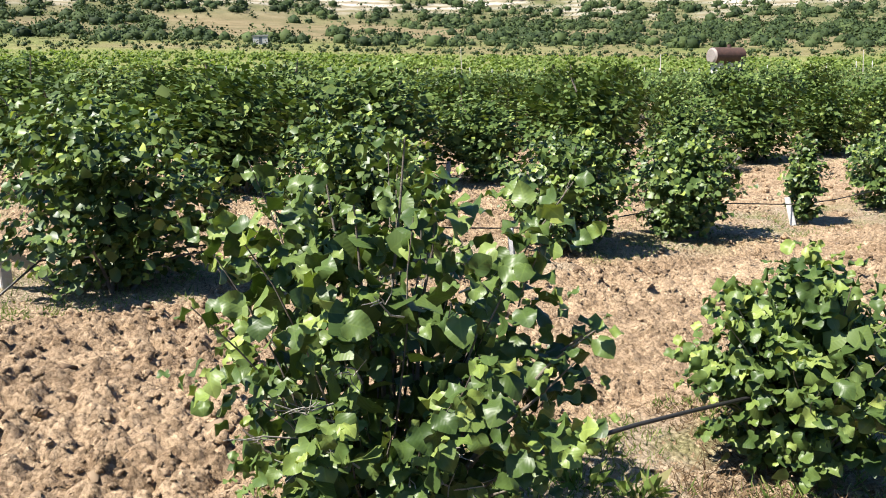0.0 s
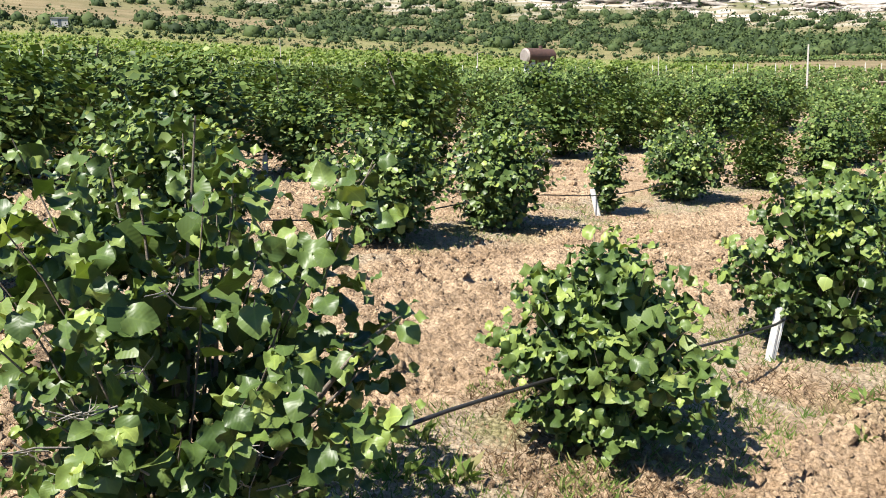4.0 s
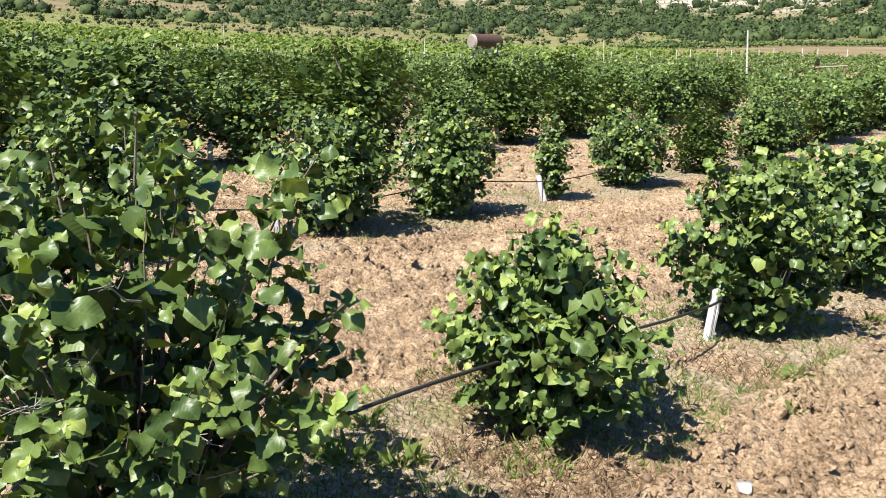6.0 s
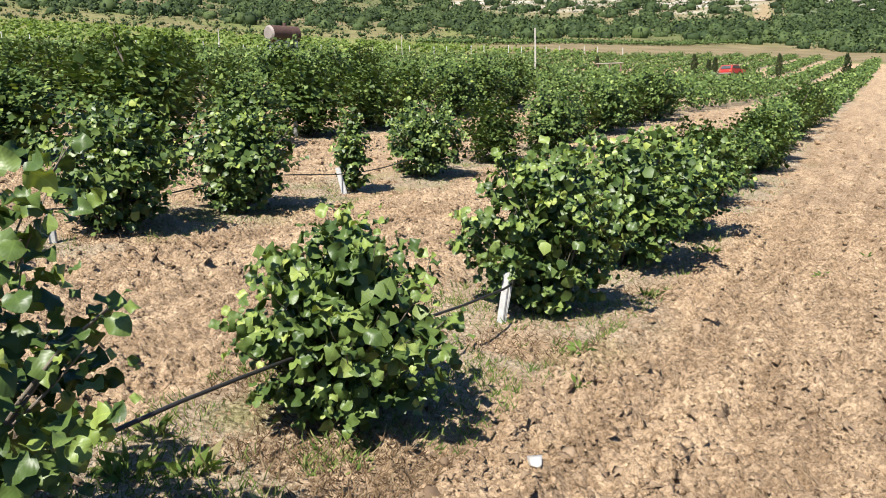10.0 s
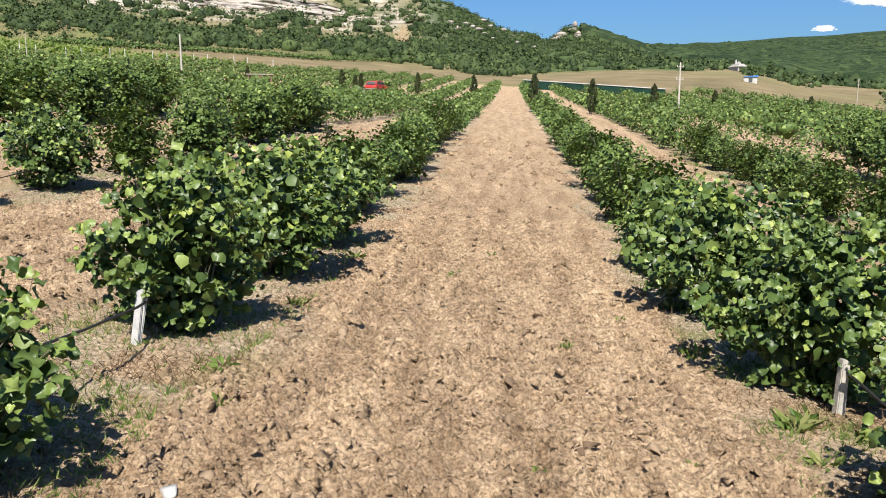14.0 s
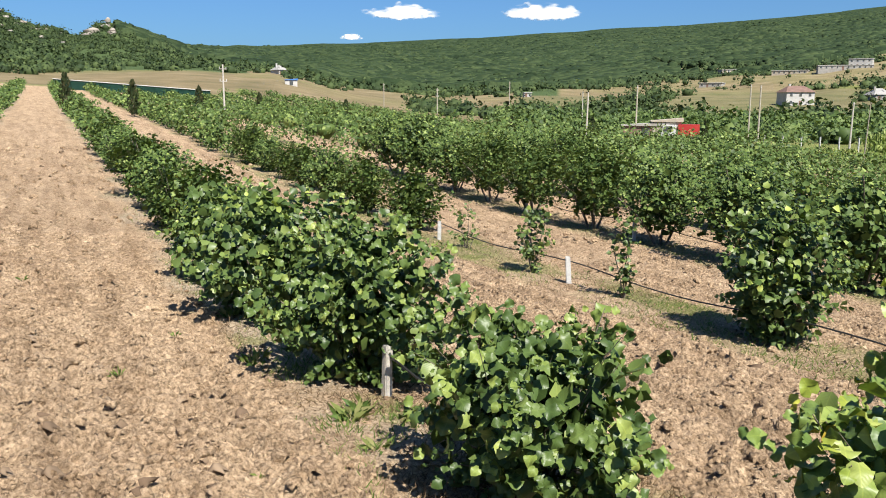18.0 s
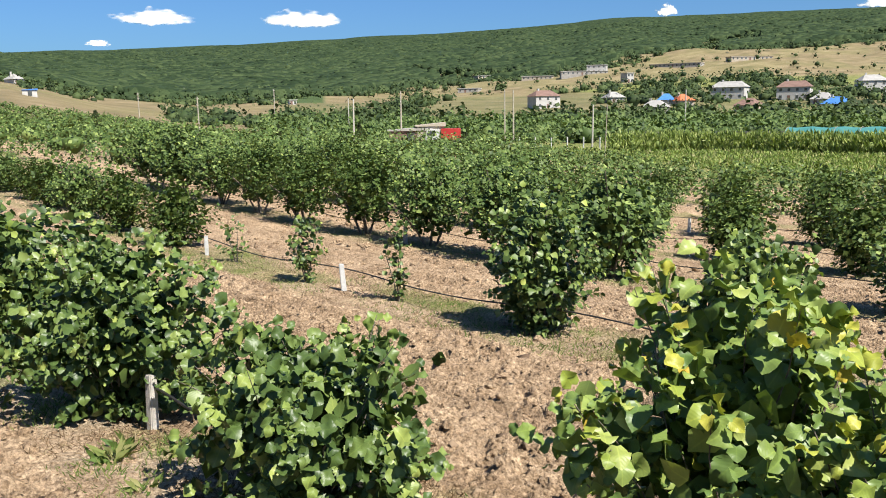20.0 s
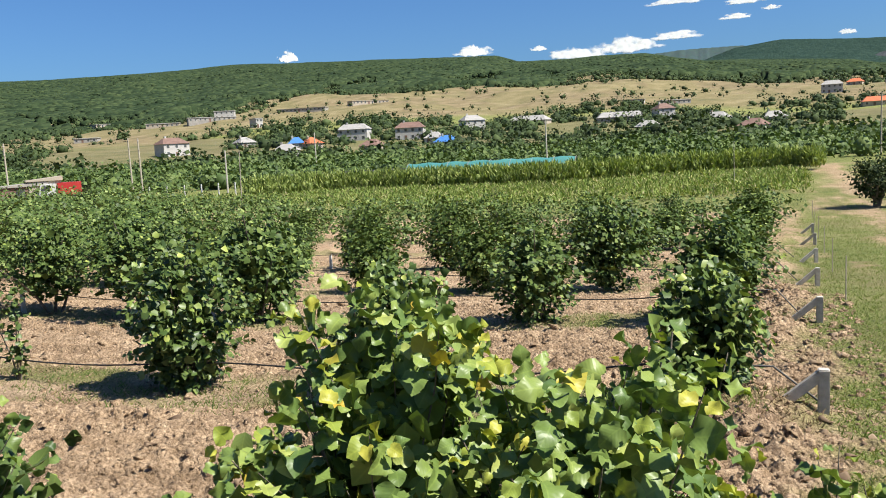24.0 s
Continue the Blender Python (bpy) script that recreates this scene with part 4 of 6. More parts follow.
second_bush(-2.42, 8.7, 1.28, 0.8, 14, k=1.2)
second_bush(-2.42, 11.0, 1.28, 0.84, 15, k=1.2)
second_bush(-7.5, 1.35, 1.55, 0.88, 16, "broad dark hazel bush at the row's end", 1.25)
second_bush(-7.5, 3.7, 1.45, 0.8, 17, k=1.15)
second_bush(-7.5, 6.5, 1.36, 0.76, 18)
second_bush(-7.45, 8.45, 1.32, 0.76, 19)
second_bush(-7.5, 11.1, 1.2, 0.3, 20, "thin young hazel beside a leaning post", 0.38)
second_bush(-7.5, 13.5, 1.3, 0.78, 33)
second_bush(2.42, 9.1, 1.3, 0.84, 25, k=1.2)
second_bush(2.42, 11.4, 1.25, 0.84, 26, k=1.15)
second_bush(7.7, 7.1, 1.6, 0.68, 27, "tall round hazel bush above tilled soil", 1.1)
second_bush(7.65, 4.3, 1.35, 0.62, 28)
second_bush(7.75, 1.35, 1.15, 0.5, 29, "dark hazel bush beside the end posts", 1.0)
for x, y, h, R, n, seed in ((7.5, 9.6, 1.2, 0.17, 34, 30), (7.45, 11.9, 1.05, 0.3, 80, 31), (7.5, 14.4, 0.85, 0.32, 18, 32)):
    hazel_bush("hazel_bush", "thin young hazel sapling on the hose line", (x, y, ground_z(x, y)), h, R, seed, 1, shoots=n, size=0.082, spires=2, stems=5, length=0.7, inner=0)

# ---- the rows further off ----
rngb = np.random.default_rng(5)
PROTO = {}
for kind, count in (("bush", 5), ("tree", 4)):
    for i in range(count):
        if kind == "bush":
            PROTO[kind, i] = hazel_bush("hazel_bush", "green hazel bush in a long orchard row", (0, 0, -60), 1.52, 0.84, 100 + i, 0, shoots=400, size=0.104, spires=4, stems=6, length=1.1, gap=0.046, inner=420)
        else:
            PROTO[kind, i] = hazel_bush("hazel_tree", "hazel tree with short bare trunks", (0, 0, -60), 2.1, 1.14, 120 + i, 0, shoots=520, size=0.098, spires=5, stems=4, length=1.3, lift=0.2, trunk=1.5, gap=0.047, inner=500, group="hazel trees in rows")
far_spots = []


def orchard_spots():
    for x in ROWS_X:
        y = 1.4 + rngb.uniform(0, 0.5)
        if x < 0:
            end = 192.0
        else:
            end = 165.0
        while y < end:
            yield x, y
            y += (2.7 if x > 10 and y < x * 0.8 else 2.5) * rngb.uniform(0.92, 1.08)
    for k in range(9, 18):
        x = 2.5 + 5 * k
        y = float(np.interp(x, [45, 60, 75, 90], [28, 62, 112, 160]))
        while y < 165:
            yield x, y
            y += 2.6


for x, y in orchard_spots():
    x += rngb.normal(0, 0.12)
    r = math.hypot(x, y)
    az = math.degrees(math.atan2(x, y))
    if soil_mask(np.array(x), np.array(y)) < 0.5 or r > field_end(az) + 2:
        continue
    row = round((x + 2.5) / 5)
    if 94 < r < 105 and -24 < az < -4.5:
        continue
    if row in (0, 1) and y < 12.6 or row == -1 and y < 15 or row == 2 and y < 16:
        continue
    treeish = x > 10 and az < 50 and r < 60
    s = rngb.uniform(0.85, 1.12)
    gap_p = 0.0 if x < 0 else 0.06
    if 8 < x < 14 and 24 < y < 60:
        gap_p = 0.35
    if rngb.random() < gap_p:
        continue
    if r < 33:
        src = PROTO["tree", int(rngb.integers(4))] if treeish else PROTO["bush", int(rngb.integers(5))]
        sc = s * (1.14 if x < -10 else 1.04 if x < -4 else 0.88 if y > 10 and not treeish and x < 10 else 1.08 if x > 10 and not treeish else 1.0)
        ob = copy_thing(src, pose(x, y, ground_z(x, y), 0, 0, 180 * int(rngb.integers(2)) + rngb.uniform(-15, 15)))
        ob.scale = (sc, sc * (1.2 if treeish else 1.05 if x > 5 else 1.38 if x < -4 else 1.4), sc * rngb.uniform(0.92, 1.08))
    else:
        far_spots.append((x, y, s * (1.25 if treeish else 1.0), treeish))
for ob in list(PROTO.values()):
    for o in (*ob.children_recursive, ob):
        bpy.data.objects.remove(o)


def blob(seed):
    rng = np.random.default_rng(seed)
    bm = bmesh.new()
    bmesh.ops.create_icosphere(bm, subdivisions=1, radius=1.0)
    for v in bm.verts:
        v.co *= rng.uniform(0.72, 1.18)
    V, T = np.array([v.co[:] for v in bm.verts]), np.array([[q.index for q in f.verts] for f in bm.faces])
    bm.free()
    return V, T


def blobs(spots, fill, seed=1, sink=0.0):
    """The closed hearts of many crowns, each an uneven lump."""
    rng = np.random.default_rng(seed)
    out = []
    A = np.array(spots)
    kind = rng.integers(4, size=len(A))
    for k in range(4):
        B = A[kind == k]
        if not len(B):
            continue
        a = rng.uniform(0, 6.28, len(B))
        M = np.zeros((len(B), 3, 3))
        w, h = B[:, 3] * fill, B[:, 4] * 0.5 * min(1.0, fill + 0.1)
        M[:, 0, 0], M[:, 0, 1], M[:, 1, 0], M[:, 1, 1], M[:, 2, 2] = np.cos(a) * w, -np.sin(a) * w, np.sin(a) * w, np.cos(a) * w, h
        out.append(scattered(*blob(k), M, np.stack([B[:, 0], B[:, 1], B[:, 2] + B[:, 4] * (0.55 - sink)], axis=1)))
    return joined(out)


def clump_field(name, label, spots, mat, count, size, category, height=None, tmpl=LT0, core=0.5, sink=0.0, rise=0.0, spread=0.5):
    """Many small leafy crowns joined into one object. spots: x, y, base z, width, height."""
    rng = np.random.default_rng(len(spots))
    P, D, N, S = [], [], [], []
    for x, y, z, w, h in spots:
        a = rng.uniform(0, 2 * np.pi, count)
        f = rng.uniform(0.42, 1.05, count) if core else rng.random(count) ** 0.5
        zz = rng.random(count) ** 0.8
        rad = w * f * np.sqrt(np.clip(1.05 - (zz * 2 - 0.9) ** 2 * 0.8, 0.08, 1)) * (1 + 0.22 * np.sin(3 * a + x))
        P.append(np.stack([x + rad * np.cos(a), y + rad * np.sin(a), z + (0.1 - sink) * h + zz * h * (0.9 + 0.14 * np.sin(2 * a + y))], axis=1))
        D.append(np.stack([np.cos(a), np.sin(a), rng.normal(-0.1, 0.4, count) + rise], axis=1) + rng.normal(0, 0.5, (count, 3)))
        N.append(np.stack([np.cos(a) * 0.9, np.sin(a) * 0.9 - 0.4, 0.2 + 0.7 * zz], axis=1) + rng.normal(0, spread, (count, 3)))
        S.append(size * (w if height else 1.0) * rng.uniform(0.6, 1.35, count))
    out = [scattered(tmpl[0], tmpl[1], frames_from(np.concatenate(D), np.concatenate(N), np.concatenate(S)), np.concatenate(P))]
    if core:
        out.append(blobs(spots, core, len(spots), sink))
    V, T = joined(out)
    return tagged(new(name, tri_mesh(name, V, T, mat)), label, category, kind="stuff")


zs = land(np.array([f[0] for f in far_spots]), np.array([f[1] for f in far_spots]))
mid_far = [(x, y, z, (1.2 if x < -6 else 1.35 if t or x > y else 0.8) * s, (1.75 if t else 1.4 if x < -6 else 1.2) * s) for (x, y, s, t), z in zip(far_spots, zs) if math.hypot(x, y) < 62]
far_far = [(x, y, z, (1.2 if x < -0.36 * y else 1.2 if x > 0.5 * y else 0.95) * s, (1.6 if t else 1.3 if x < -0.36 * y else 1.1) * s) for (x, y, s, t), z in zip(far_spots, zs) if math.hypot(x, y) >= 62]
clump_field("hazel_rows", "green hazel rows across the middle of the orchard", mid_far, LEAF_FAR, 400, 0.15, "bushes", core=0.3, spread=0.28)
clump_field("far_hazel_rows", "green hazel rows at the orchard's far side", far_far, LEAF_FAR, 96, 0.245, "bushes", spread=0.3)


# ---- posts and drip hoses ----
def stub_post(x, y, h, w, tilt=0.0, way=0.0, mat=None, label="short pale concrete post in the hazel row"):
    bm = bmesh.new()
    box(bm, -w / 2, w / 2, -w / 2, w / 2, -0.25, h, 0.008)
    for v in bm.verts:
        k = 1 - 0.12 * max(0, v.co.z) / h
        v.co.x *= k
        v.co.y *= k
        if v.co.z > h * 0.8:
            v.co.z += 0.02 * math.sin(37 * v.co.x + x) - 0.015 * v.co.y / w
    me = bpy.data.meshes.new("stub_post")
    bm.to_mesh(me)
    bm.free()
    me.materials.append(mat or POSTPAINT)
    ob = new("stub_post", me)
    ob.matrix_basis = Matrix.Translation((x, y, ground_z(x, y))) @ pose(0, 0, 0, 0, 0, way) @ pose(0, 0, 0, tilt, 0, 12)
    return tagged(ob, label, "post", "stub posts along the rows")


stub_post(-2.5, 5.83, 0.4, 0.055, 9, 100, None, "pale split stub post leaning by the hose")
stub_post(-2.475, 5.85, 0.36, 0.03, 11, 95, None, "pale slat propped against the stub post")
stub_post(2.5, 6.22, 0.39, 0.07, 3, 0, CONCRETE, "grey concrete stub post under a hazel bush")
stub_post(-7.42, 10.75, 0.42, 0.085, 12, -70)
stub_post(-7.4, 5.6, 0.36, 0.07, 5, 30)
for x, ys in ((7.5, (10.9, 15.6, 20.3, 37.0)), (12.5, (10.6, 15.4, 20.3, 24.9)), (17.5, (9.8, 12.5, 18, 24)), (22.5, (14, 20)), (-12.5, (8, 16)), (-17.5, (6, 12))):
    for y in ys:
        stub_post(x + rngb.normal(0, 0.04), y, rngb.uniform(0.36, 0.46), 0.085, rngb.uniform(0, 5), rngb.uniform(0, 360))


def end_post(x, y, h=0.36):
    """An upright end post with a slanting brace towards the row."""
    ob = thing("end_post", "weathered concrete end post with a slanting brace", "post", (x, y, ground_z(x, y)), rngb.uniform(-8, 8), "end posts of the rows")
    bm = boxed(-0.045, 0.045, -0.045, 0.045, -0.3, h, bevel=0.008)
    part("upright", bm, CONCRETE, ob)
    bm = bmesh.new()
    box(bm, -0.04, 0.04, -0.04, 0.04, -0.1, 0.52, 0.008, Matrix.Translation((0, 0.40, -0.03)) @ Matrix.Rotation(radians(48), 4, "X"))
    part("brace", bm, CONCRETE, ob)
    return ob


for x, y in ((7.45, 0.42), (12.52, 0.25), (17.3, 0.1), (22.2, -0.05), (27.3, -0.2), (32.3, -0.3), (-7.75, 0.55), (-12.5, 0.1)):
    end_post(x, y)
# thin wire stakes along the field's end
for i, x in enumerate((15.2, 20, 24.8, 29.8, 34.5, 38)):
    bm = bmesh.new()
    rod(bm, (0, 0, -0.2), (0.01, 0, 0.75), 0.012, 0.01, 6)
    me = bpy.data.meshes.new("thin_stake")
    bm.to_mesh(me)
    bm.free()
    me.materials.append(WOODPOLE)
    o = new("thin_stake", me)
    o.location = (x, -0.1 - 0.01 * x, ground_z(x, -0.1 - 0.01 * x))
    tagged(o, "thin grey stake at the end of a row", "stake", "stakes at the field's end")


def drip_hose(x, y0, y1, lift, sag, seed, r=0.0095):
    rng = np.random.default_rng(seed)
    ys = np.arange(y0, y1, 0.35)
    k = np.sin(ys * 2 * np.pi / 4.9 + seed)
    zz = np.array([ground_z(x, float(y)) for y in ys])
    zz = np.convolve(np.pad(zz, 3, "edge"), np.ones(7) / 7, "valid")
    pts = np.stack([x + 0.03 * np.sin(ys * 0.9 + seed) + rng.normal(0, 0.004, len(ys)), ys, zz + lift + sag * k], axis=1)
    if y0 < 1:
        pts[0, 2] = zz[0] + 0.05
    v, t = tube_arrays(pts, np.full(len(ys), r), 6)
    return tagged(new("drip_hose", tri_mesh("drip_hose", v, t, HOSE, smooth=True)), "thin black drip irrigation hose strung along a row", "hose", "drip hoses along the rows")


for i, (x, lift) in enumerate(((-17.5, .38), (-12.5, .38), (-7.42, .36), (-2.42, .37), (2.55, .3), (7.5, .3), (12.5, .4), (17.5, .4), (22.5, .4))):
    drip_hose(x, 0.45, 45.0 if abs(x) < 9 else 32.0, lift, 0.05, i + 1)

# ---- clods, stones, grass and weeds ----
rngc = np.random.default_rng(9)


def pebble_template(seed, fine=True):
    rng = np.random.default_rng(seed)
    bm = bmesh.new()
    bmesh.ops.create_icosphere(bm, subdivisions=1, radius=1.0)
    for v in bm.verts:
        v.co = v.co * rng.uniform(0.45, 1.35) + Vector(rng.uniform(-0.35, 0.35, 3))
    V = np.array([v.co[:] for v in bm.verts])
    T = np.array([[q.index for q in f.verts] for f in bm.faces])
    bm.free()
    if not fine:
        T = T[V[T][:, :, 2].mean(axis=1) > -0.25]
    return V, T


def seen_points(rng, count, r0, r1, a0=-92, a1=104, power=1.0):
    az = np.radians(rng.uniform(a0, a1, count))
    r = r0 * (r1 / r0) ** (rng.random(count) ** power)
    return EYE0[0] + r * np.sin(az), EYE0[1] + r * np.cos(az)


def clods():
    parts = []
    for k in range(5):
        x, y = seen_points(rngc, 11000, 2.2, 34)
        keep = (soil_mask(x, y) > 0.9) & (rngc.random(len(x)) > strip_mask(x) * 0.75) & (lattice(x * 0.7, y * 0.7, 31) * 0.6 + lattice(x * 3, y * 3, 32) * 0.4 > 0.3)
        ex, ey = rngc.uniform(3.6, 16, 500), rngc.uniform(-0.3, 1.6, 500)
        x, y = np.concatenate([x[keep], ex]), np.concatenate([y[keep], ey])
        z = land(x, y) + roughness(x, y)
        s = np.minimum(np.exp(rngc.normal(-4.4, 0.6, len(x))), 0.042) * (0.75 + 0.05 * np.hypot(x, y)) * np.where(np.sin(x * 15 + 2.0 * lattice(x, y * 0.3, 4)) > 0.2, 1.25, 0.85)
        a = rngc.uniform(0, 6.28, len(x))
        M = np.zeros((len(x), 3, 3))
        M[:, 0, 0], M[:, 0, 1], M[:, 1, 0], M[:, 1, 1], M[:, 2, 2] = np.cos(a) * s, -np.sin(a) * s * 1.3, np.sin(a) * s, np.cos(a) * s * 1.3, s * 0.85
        parts.append(scattered(*pebble_template(k, False), M, np.stack([x, y, z + s * 0.05], axis=1)))
    # fine crumbs: bent four-sided chips
    for k in range(6):
        x, y = seen_points(rngc, 17000, 2.4, 42, -66, 92)
        keep = (soil_mask(x, y) > 0.9) & (rngc.random(len(x)) > strip_mask(x) * 0.6) & (np.sin(x * 15 + 2.0 * lattice(x, y * 0.3, 4)) * 0.35 + lattice(x * 2.3, y * 2.3, 34) + 0.3 * rngc.random(len(x)) > 0.45)
        x, y = x[keep], y[keep]
        z = land(x, y) + roughness(x, y)
        s = rngc.uniform(0.004, 0.011, len(x)) * np.minimum(0.75 + 0.09 * np.hypot(x, y), 3.2)
        a = rngc.uniform(0, 6.28, len(x))
        M = np.zeros((len(x), 3, 3))
        M[:, 0, 0], M[:, 0, 1], M[:, 1, 0], M[:, 1, 1], M[:, 2, 2] = np.cos(a) * s, -np.sin(a) * s * 1.4, np.sin(a) * s, np.cos(a) * s * 1.4, s * rngc.uniform(0.8, 1.5, len(x))
        tip = rngc.uniform(-0.4, 0.4, 2)
        chip = np.array([(-1, -0.6, -0.3), (0.8, -1, -0.3), (1, 0.7, -0.3), (-0.7, 1, -0.3), (tip[0], tip[1], 1.0)])
        parts.append(scattered(chip, np.array([(0, 1, 4), (1, 2, 4), (2, 3, 4), (3, 0, 4)]), M, np.stack([x, y, z], axis=1)))
    v, t = joined(parts[1:])
    tagged(new("soil_clods", tri_mesh("soil_clods", v, t, GROUND)), "crumbled pale brown clods on the tilled soil", "clods", kind="stuff")
    tagged(new("moist_clods", tri_mesh("moist_clods", *parts[0], CLOD)), "darker moist clods turned up by the tiller", "clods", kind="stuff")


clods()


def blades(name, label, x, y, h, mat, category, lean=0.5, wide=0.006, droop=0.25):
    n = len(x)
    z = land(x, y) + roughness(x, y) * (np.hypot(x, y) < 60)
    a = rngc.uniform(0, 2 * np.pi, n)
    d = np.stack([np.cos(a) * lean * rngc.random(n), np.sin(a) * lean * rngc.random(n), np.ones(n)], axis=1)
    tv = np.array([(-.5, 0, 0), (.5, 0, 0), (-.35, .55, 0), (.35, .55, 0), (0, 1, -droop)])
    tt = np.array([(0, 1, 3), (0, 3, 2), (2, 3, 4)])
    M = frames_from(d, np.stack([np.cos(a + 1), np.sin(a + 1), np.zeros(n)], axis=1), h)
    M[:, :, 0] *= (wide / h)[:, None] if np.ndim(wide) else (np.full(n, wide) / h)[:, None]
    v, t = scattered(tv, tt, M, np.stack([x, y, z - 0.01], axis=1))
    return tagged(new(name, tri_mesh(name, v, t, mat)), label, category, kind="stuff")


# grass on the strips, thickest in patches
x, y = seen_points(rngc, 110000, 2.2, 20)
patch = lattice(x * 1.3, y * 1.3, 41)
keep = (strip_mask(x) * soil_mask(x, y) > 0.35) & (patch > np.where(x < -1, 0.42, 0.5))
blades("strip_grass", "patchy green grass and weeds under the rows", x[keep], y[keep], rngc.uniform(0.03, 0.1, keep.sum()), GRASS, "grass", 1.5, 0.008)
x, y = seen_points(rngc, 200000, 2.2, 18)
patch = lattice(x * 1.3, y * 1.3, 41)
keep = (strip_mask(x) * soil_mask(x, y) > 0.3) & (patch < 0.4)
blades("dry_weeds", "dead brown weed stalks under the rows", x[keep], y[keep], rngc.uniform(0.03, 0.10, keep.sum()), STRAW, "weeds", 2.6, 0.008)
# lush tufts, thick where the hoses drip
x, y = seen_points(rngc, 230000, 2.2, 26)
keep = (strip_mask(x) * soil_mask(x, y) > 0.3) & (lattice(x * 1.9, y * 1.9, 43) * 0.6 + lattice(x * 6, y * 6, 44) * 0.4 > np.where(x > 5, 0.45, 0.6))
blades("green_tufts", "thick green grass tufts beneath the drip hoses", x[keep], y[keep], rngc.uniform(0.02, 0.1, keep.sum()), GRASS, "grass", 1.7, 0.011)
# grass verge beyond the row ends
x, y = seen_points(rngc, 70000, 5, 44, 80, 106)
keep = (soil_mask(x, y) < 0.4) & (0.55 * lattice(x * 0.35, y * 1.1, 19) + 0.3 * lattice(x * 1.6, y * 2.2, 20) + 0.3 * lattice(x * 5, y * 5, 21) < 0.78 - 0.25 * np.clip((-1.6 - y) / 1.2, 0, 1) * np.clip((y + 5) / 1.5, 0, 1))
blades("verge_grass", "short green and straw-coloured verge grass", x[keep], y[keep], rngc.uniform(0.02, 0.075, keep.sum()) * (0.6 + 0.03 * np.hypot(x[keep], y[keep])), GRASS_SHORT, "grass", 1.8, 0.012)


WEED_LEAF = tri_mesh("leaf", LT1[0] * (0.085, 1, 1), LT1[1], GRASS)


def weed(x, y, s, n, seed, upright=0.7):
    rng = np.random.default_rng(seed)
    ob = thing("weed", "small green weed tuft on bare soil", "weed", (x, y, ground_z(x, y)), 0, "weeds on the soil")
    for i in range(2 * n):
        lf = new("leaf", WEED_LEAF)
        lf.parent = ob
        k = s * rng.uniform(0.2, 0.8)
        lf.matrix_basis = pose(0, 0, 0, 0, 0, rng.uniform(0, 360)) @ pose(rng.uniform(-0.4, 0.4) * s, rng.uniform(0, 0.35) * s, 0, rng.uniform(20, 85), rng.uniform(-25, 25), 0) @ Matrix.Diagonal((k, k, k, 1))
    return ob


for i, (x, y, s, n) in enumerate(((0.62, 7.07, .11, 12), (2.02, 5.7, .2, 26), (2.15, 5.85, .18, 16), (-0.5, 9.7, .12, 10), (-1.55, 4.9, .12, 9), (-1.7, 5.4, .14, 12), (-2.05, 2.6, .14, 12), (-2.6, 2.75, .2, 22), (-2.75, 2.55, .2, 20), (-3.0, 2.9, .16, 16), (-2.3, 2.2, .1, 8), (0.3, 4.4, .07, 6), (-0.9, 6.2, .07, 6), (1.2, 8.2, .09, 8), (-0.1, 11.5, .1, 9), (1.9, 9.2, .2, 16), (1.75, 7.4, .2, 22), (1.2, 4.9, .08, 7), (2.0, 5.1, .14, 12), (-1.8, 7.6, .16, 14), (-1.75, 10.2, .2, 16))):
    weed(x, y, s, n, i)
V, T = pebble_template(77)
ob = new("white_stone", tri_mesh("white_stone", V * (0.06, 0.045, 0.032), T, STONE))
ob.location = (-1.37, 3.76, ground_z(-1.37, 3.76) + 0.012)
tagged(ob, "pale rounded stone lying on the soil", "stone")


# ---- trees and shrubs on the slopes ----
rngt = np.random.default_rng(3)


def wood_spots(count, a0, a1, r0, r1, w0, w1, keep=None):
    out = []
    for _ in range(count):
        az, r = rngt.uniform(a0, a1), math.sqrt(rngt.uniform(r0 * r0, r1 * r1))
        x, y = EYE0[0] + r * math.sin(radians(az)), EYE0[1] + r * math.cos(radians(az))
        if keep and not keep(az, r, x, y):
            continue
        w = rngt.uniform(w0, w1)
        out.append((x, y, float(land(x, y)) - 0.3, w, w * rngt.uniform(1.3, 1.9)))
    return out


def off_slip(spots):
    """Leaves out the trees that would stand on the bare slip below the cliff."""
    return [q for q in spots if not (-8.3 < math.degrees(math.atan2(q[0], q[1])) < -6.8 and 400 < math.hypot(q[0], q[1]) < 480)]


def patchy(az, r, x, y):
    return lattice(np.array(x / 35), np.array(y / 35), 14) * 0.6 + lattice(np.array(x / 12), np.array(y / 12), 15) * 0.4 < 0.5


def wooded(az, r, x, y):
    if az < -44:
        return r > 275 and patchy(az, r, x, y)
    return r > np.interp(az, [-44, -22, -14, -9, -2, 2], [290, 262, 300, 285, 258, 255]) and lattice(np.array(x / 30), np.array(y / 30), 16) < 0.8


def grove(az, r, x, y):
    """Trees stand in groves, thick near the field and thin on the dry slope."""
    return lattice(np.array(x / 28), np.array(y / 28), 18) + 0.25 * lattice(np.array(x / 9), np.array(y / 9), 19) > (np.interp(r, [180, 230, 330, 470], [0.2, 0.34, 0.48, 0.74]) if az > 53 else np.interp(r, [180, 215, 260, 470], [0.35, 0.6, 0.82, 0.95]))


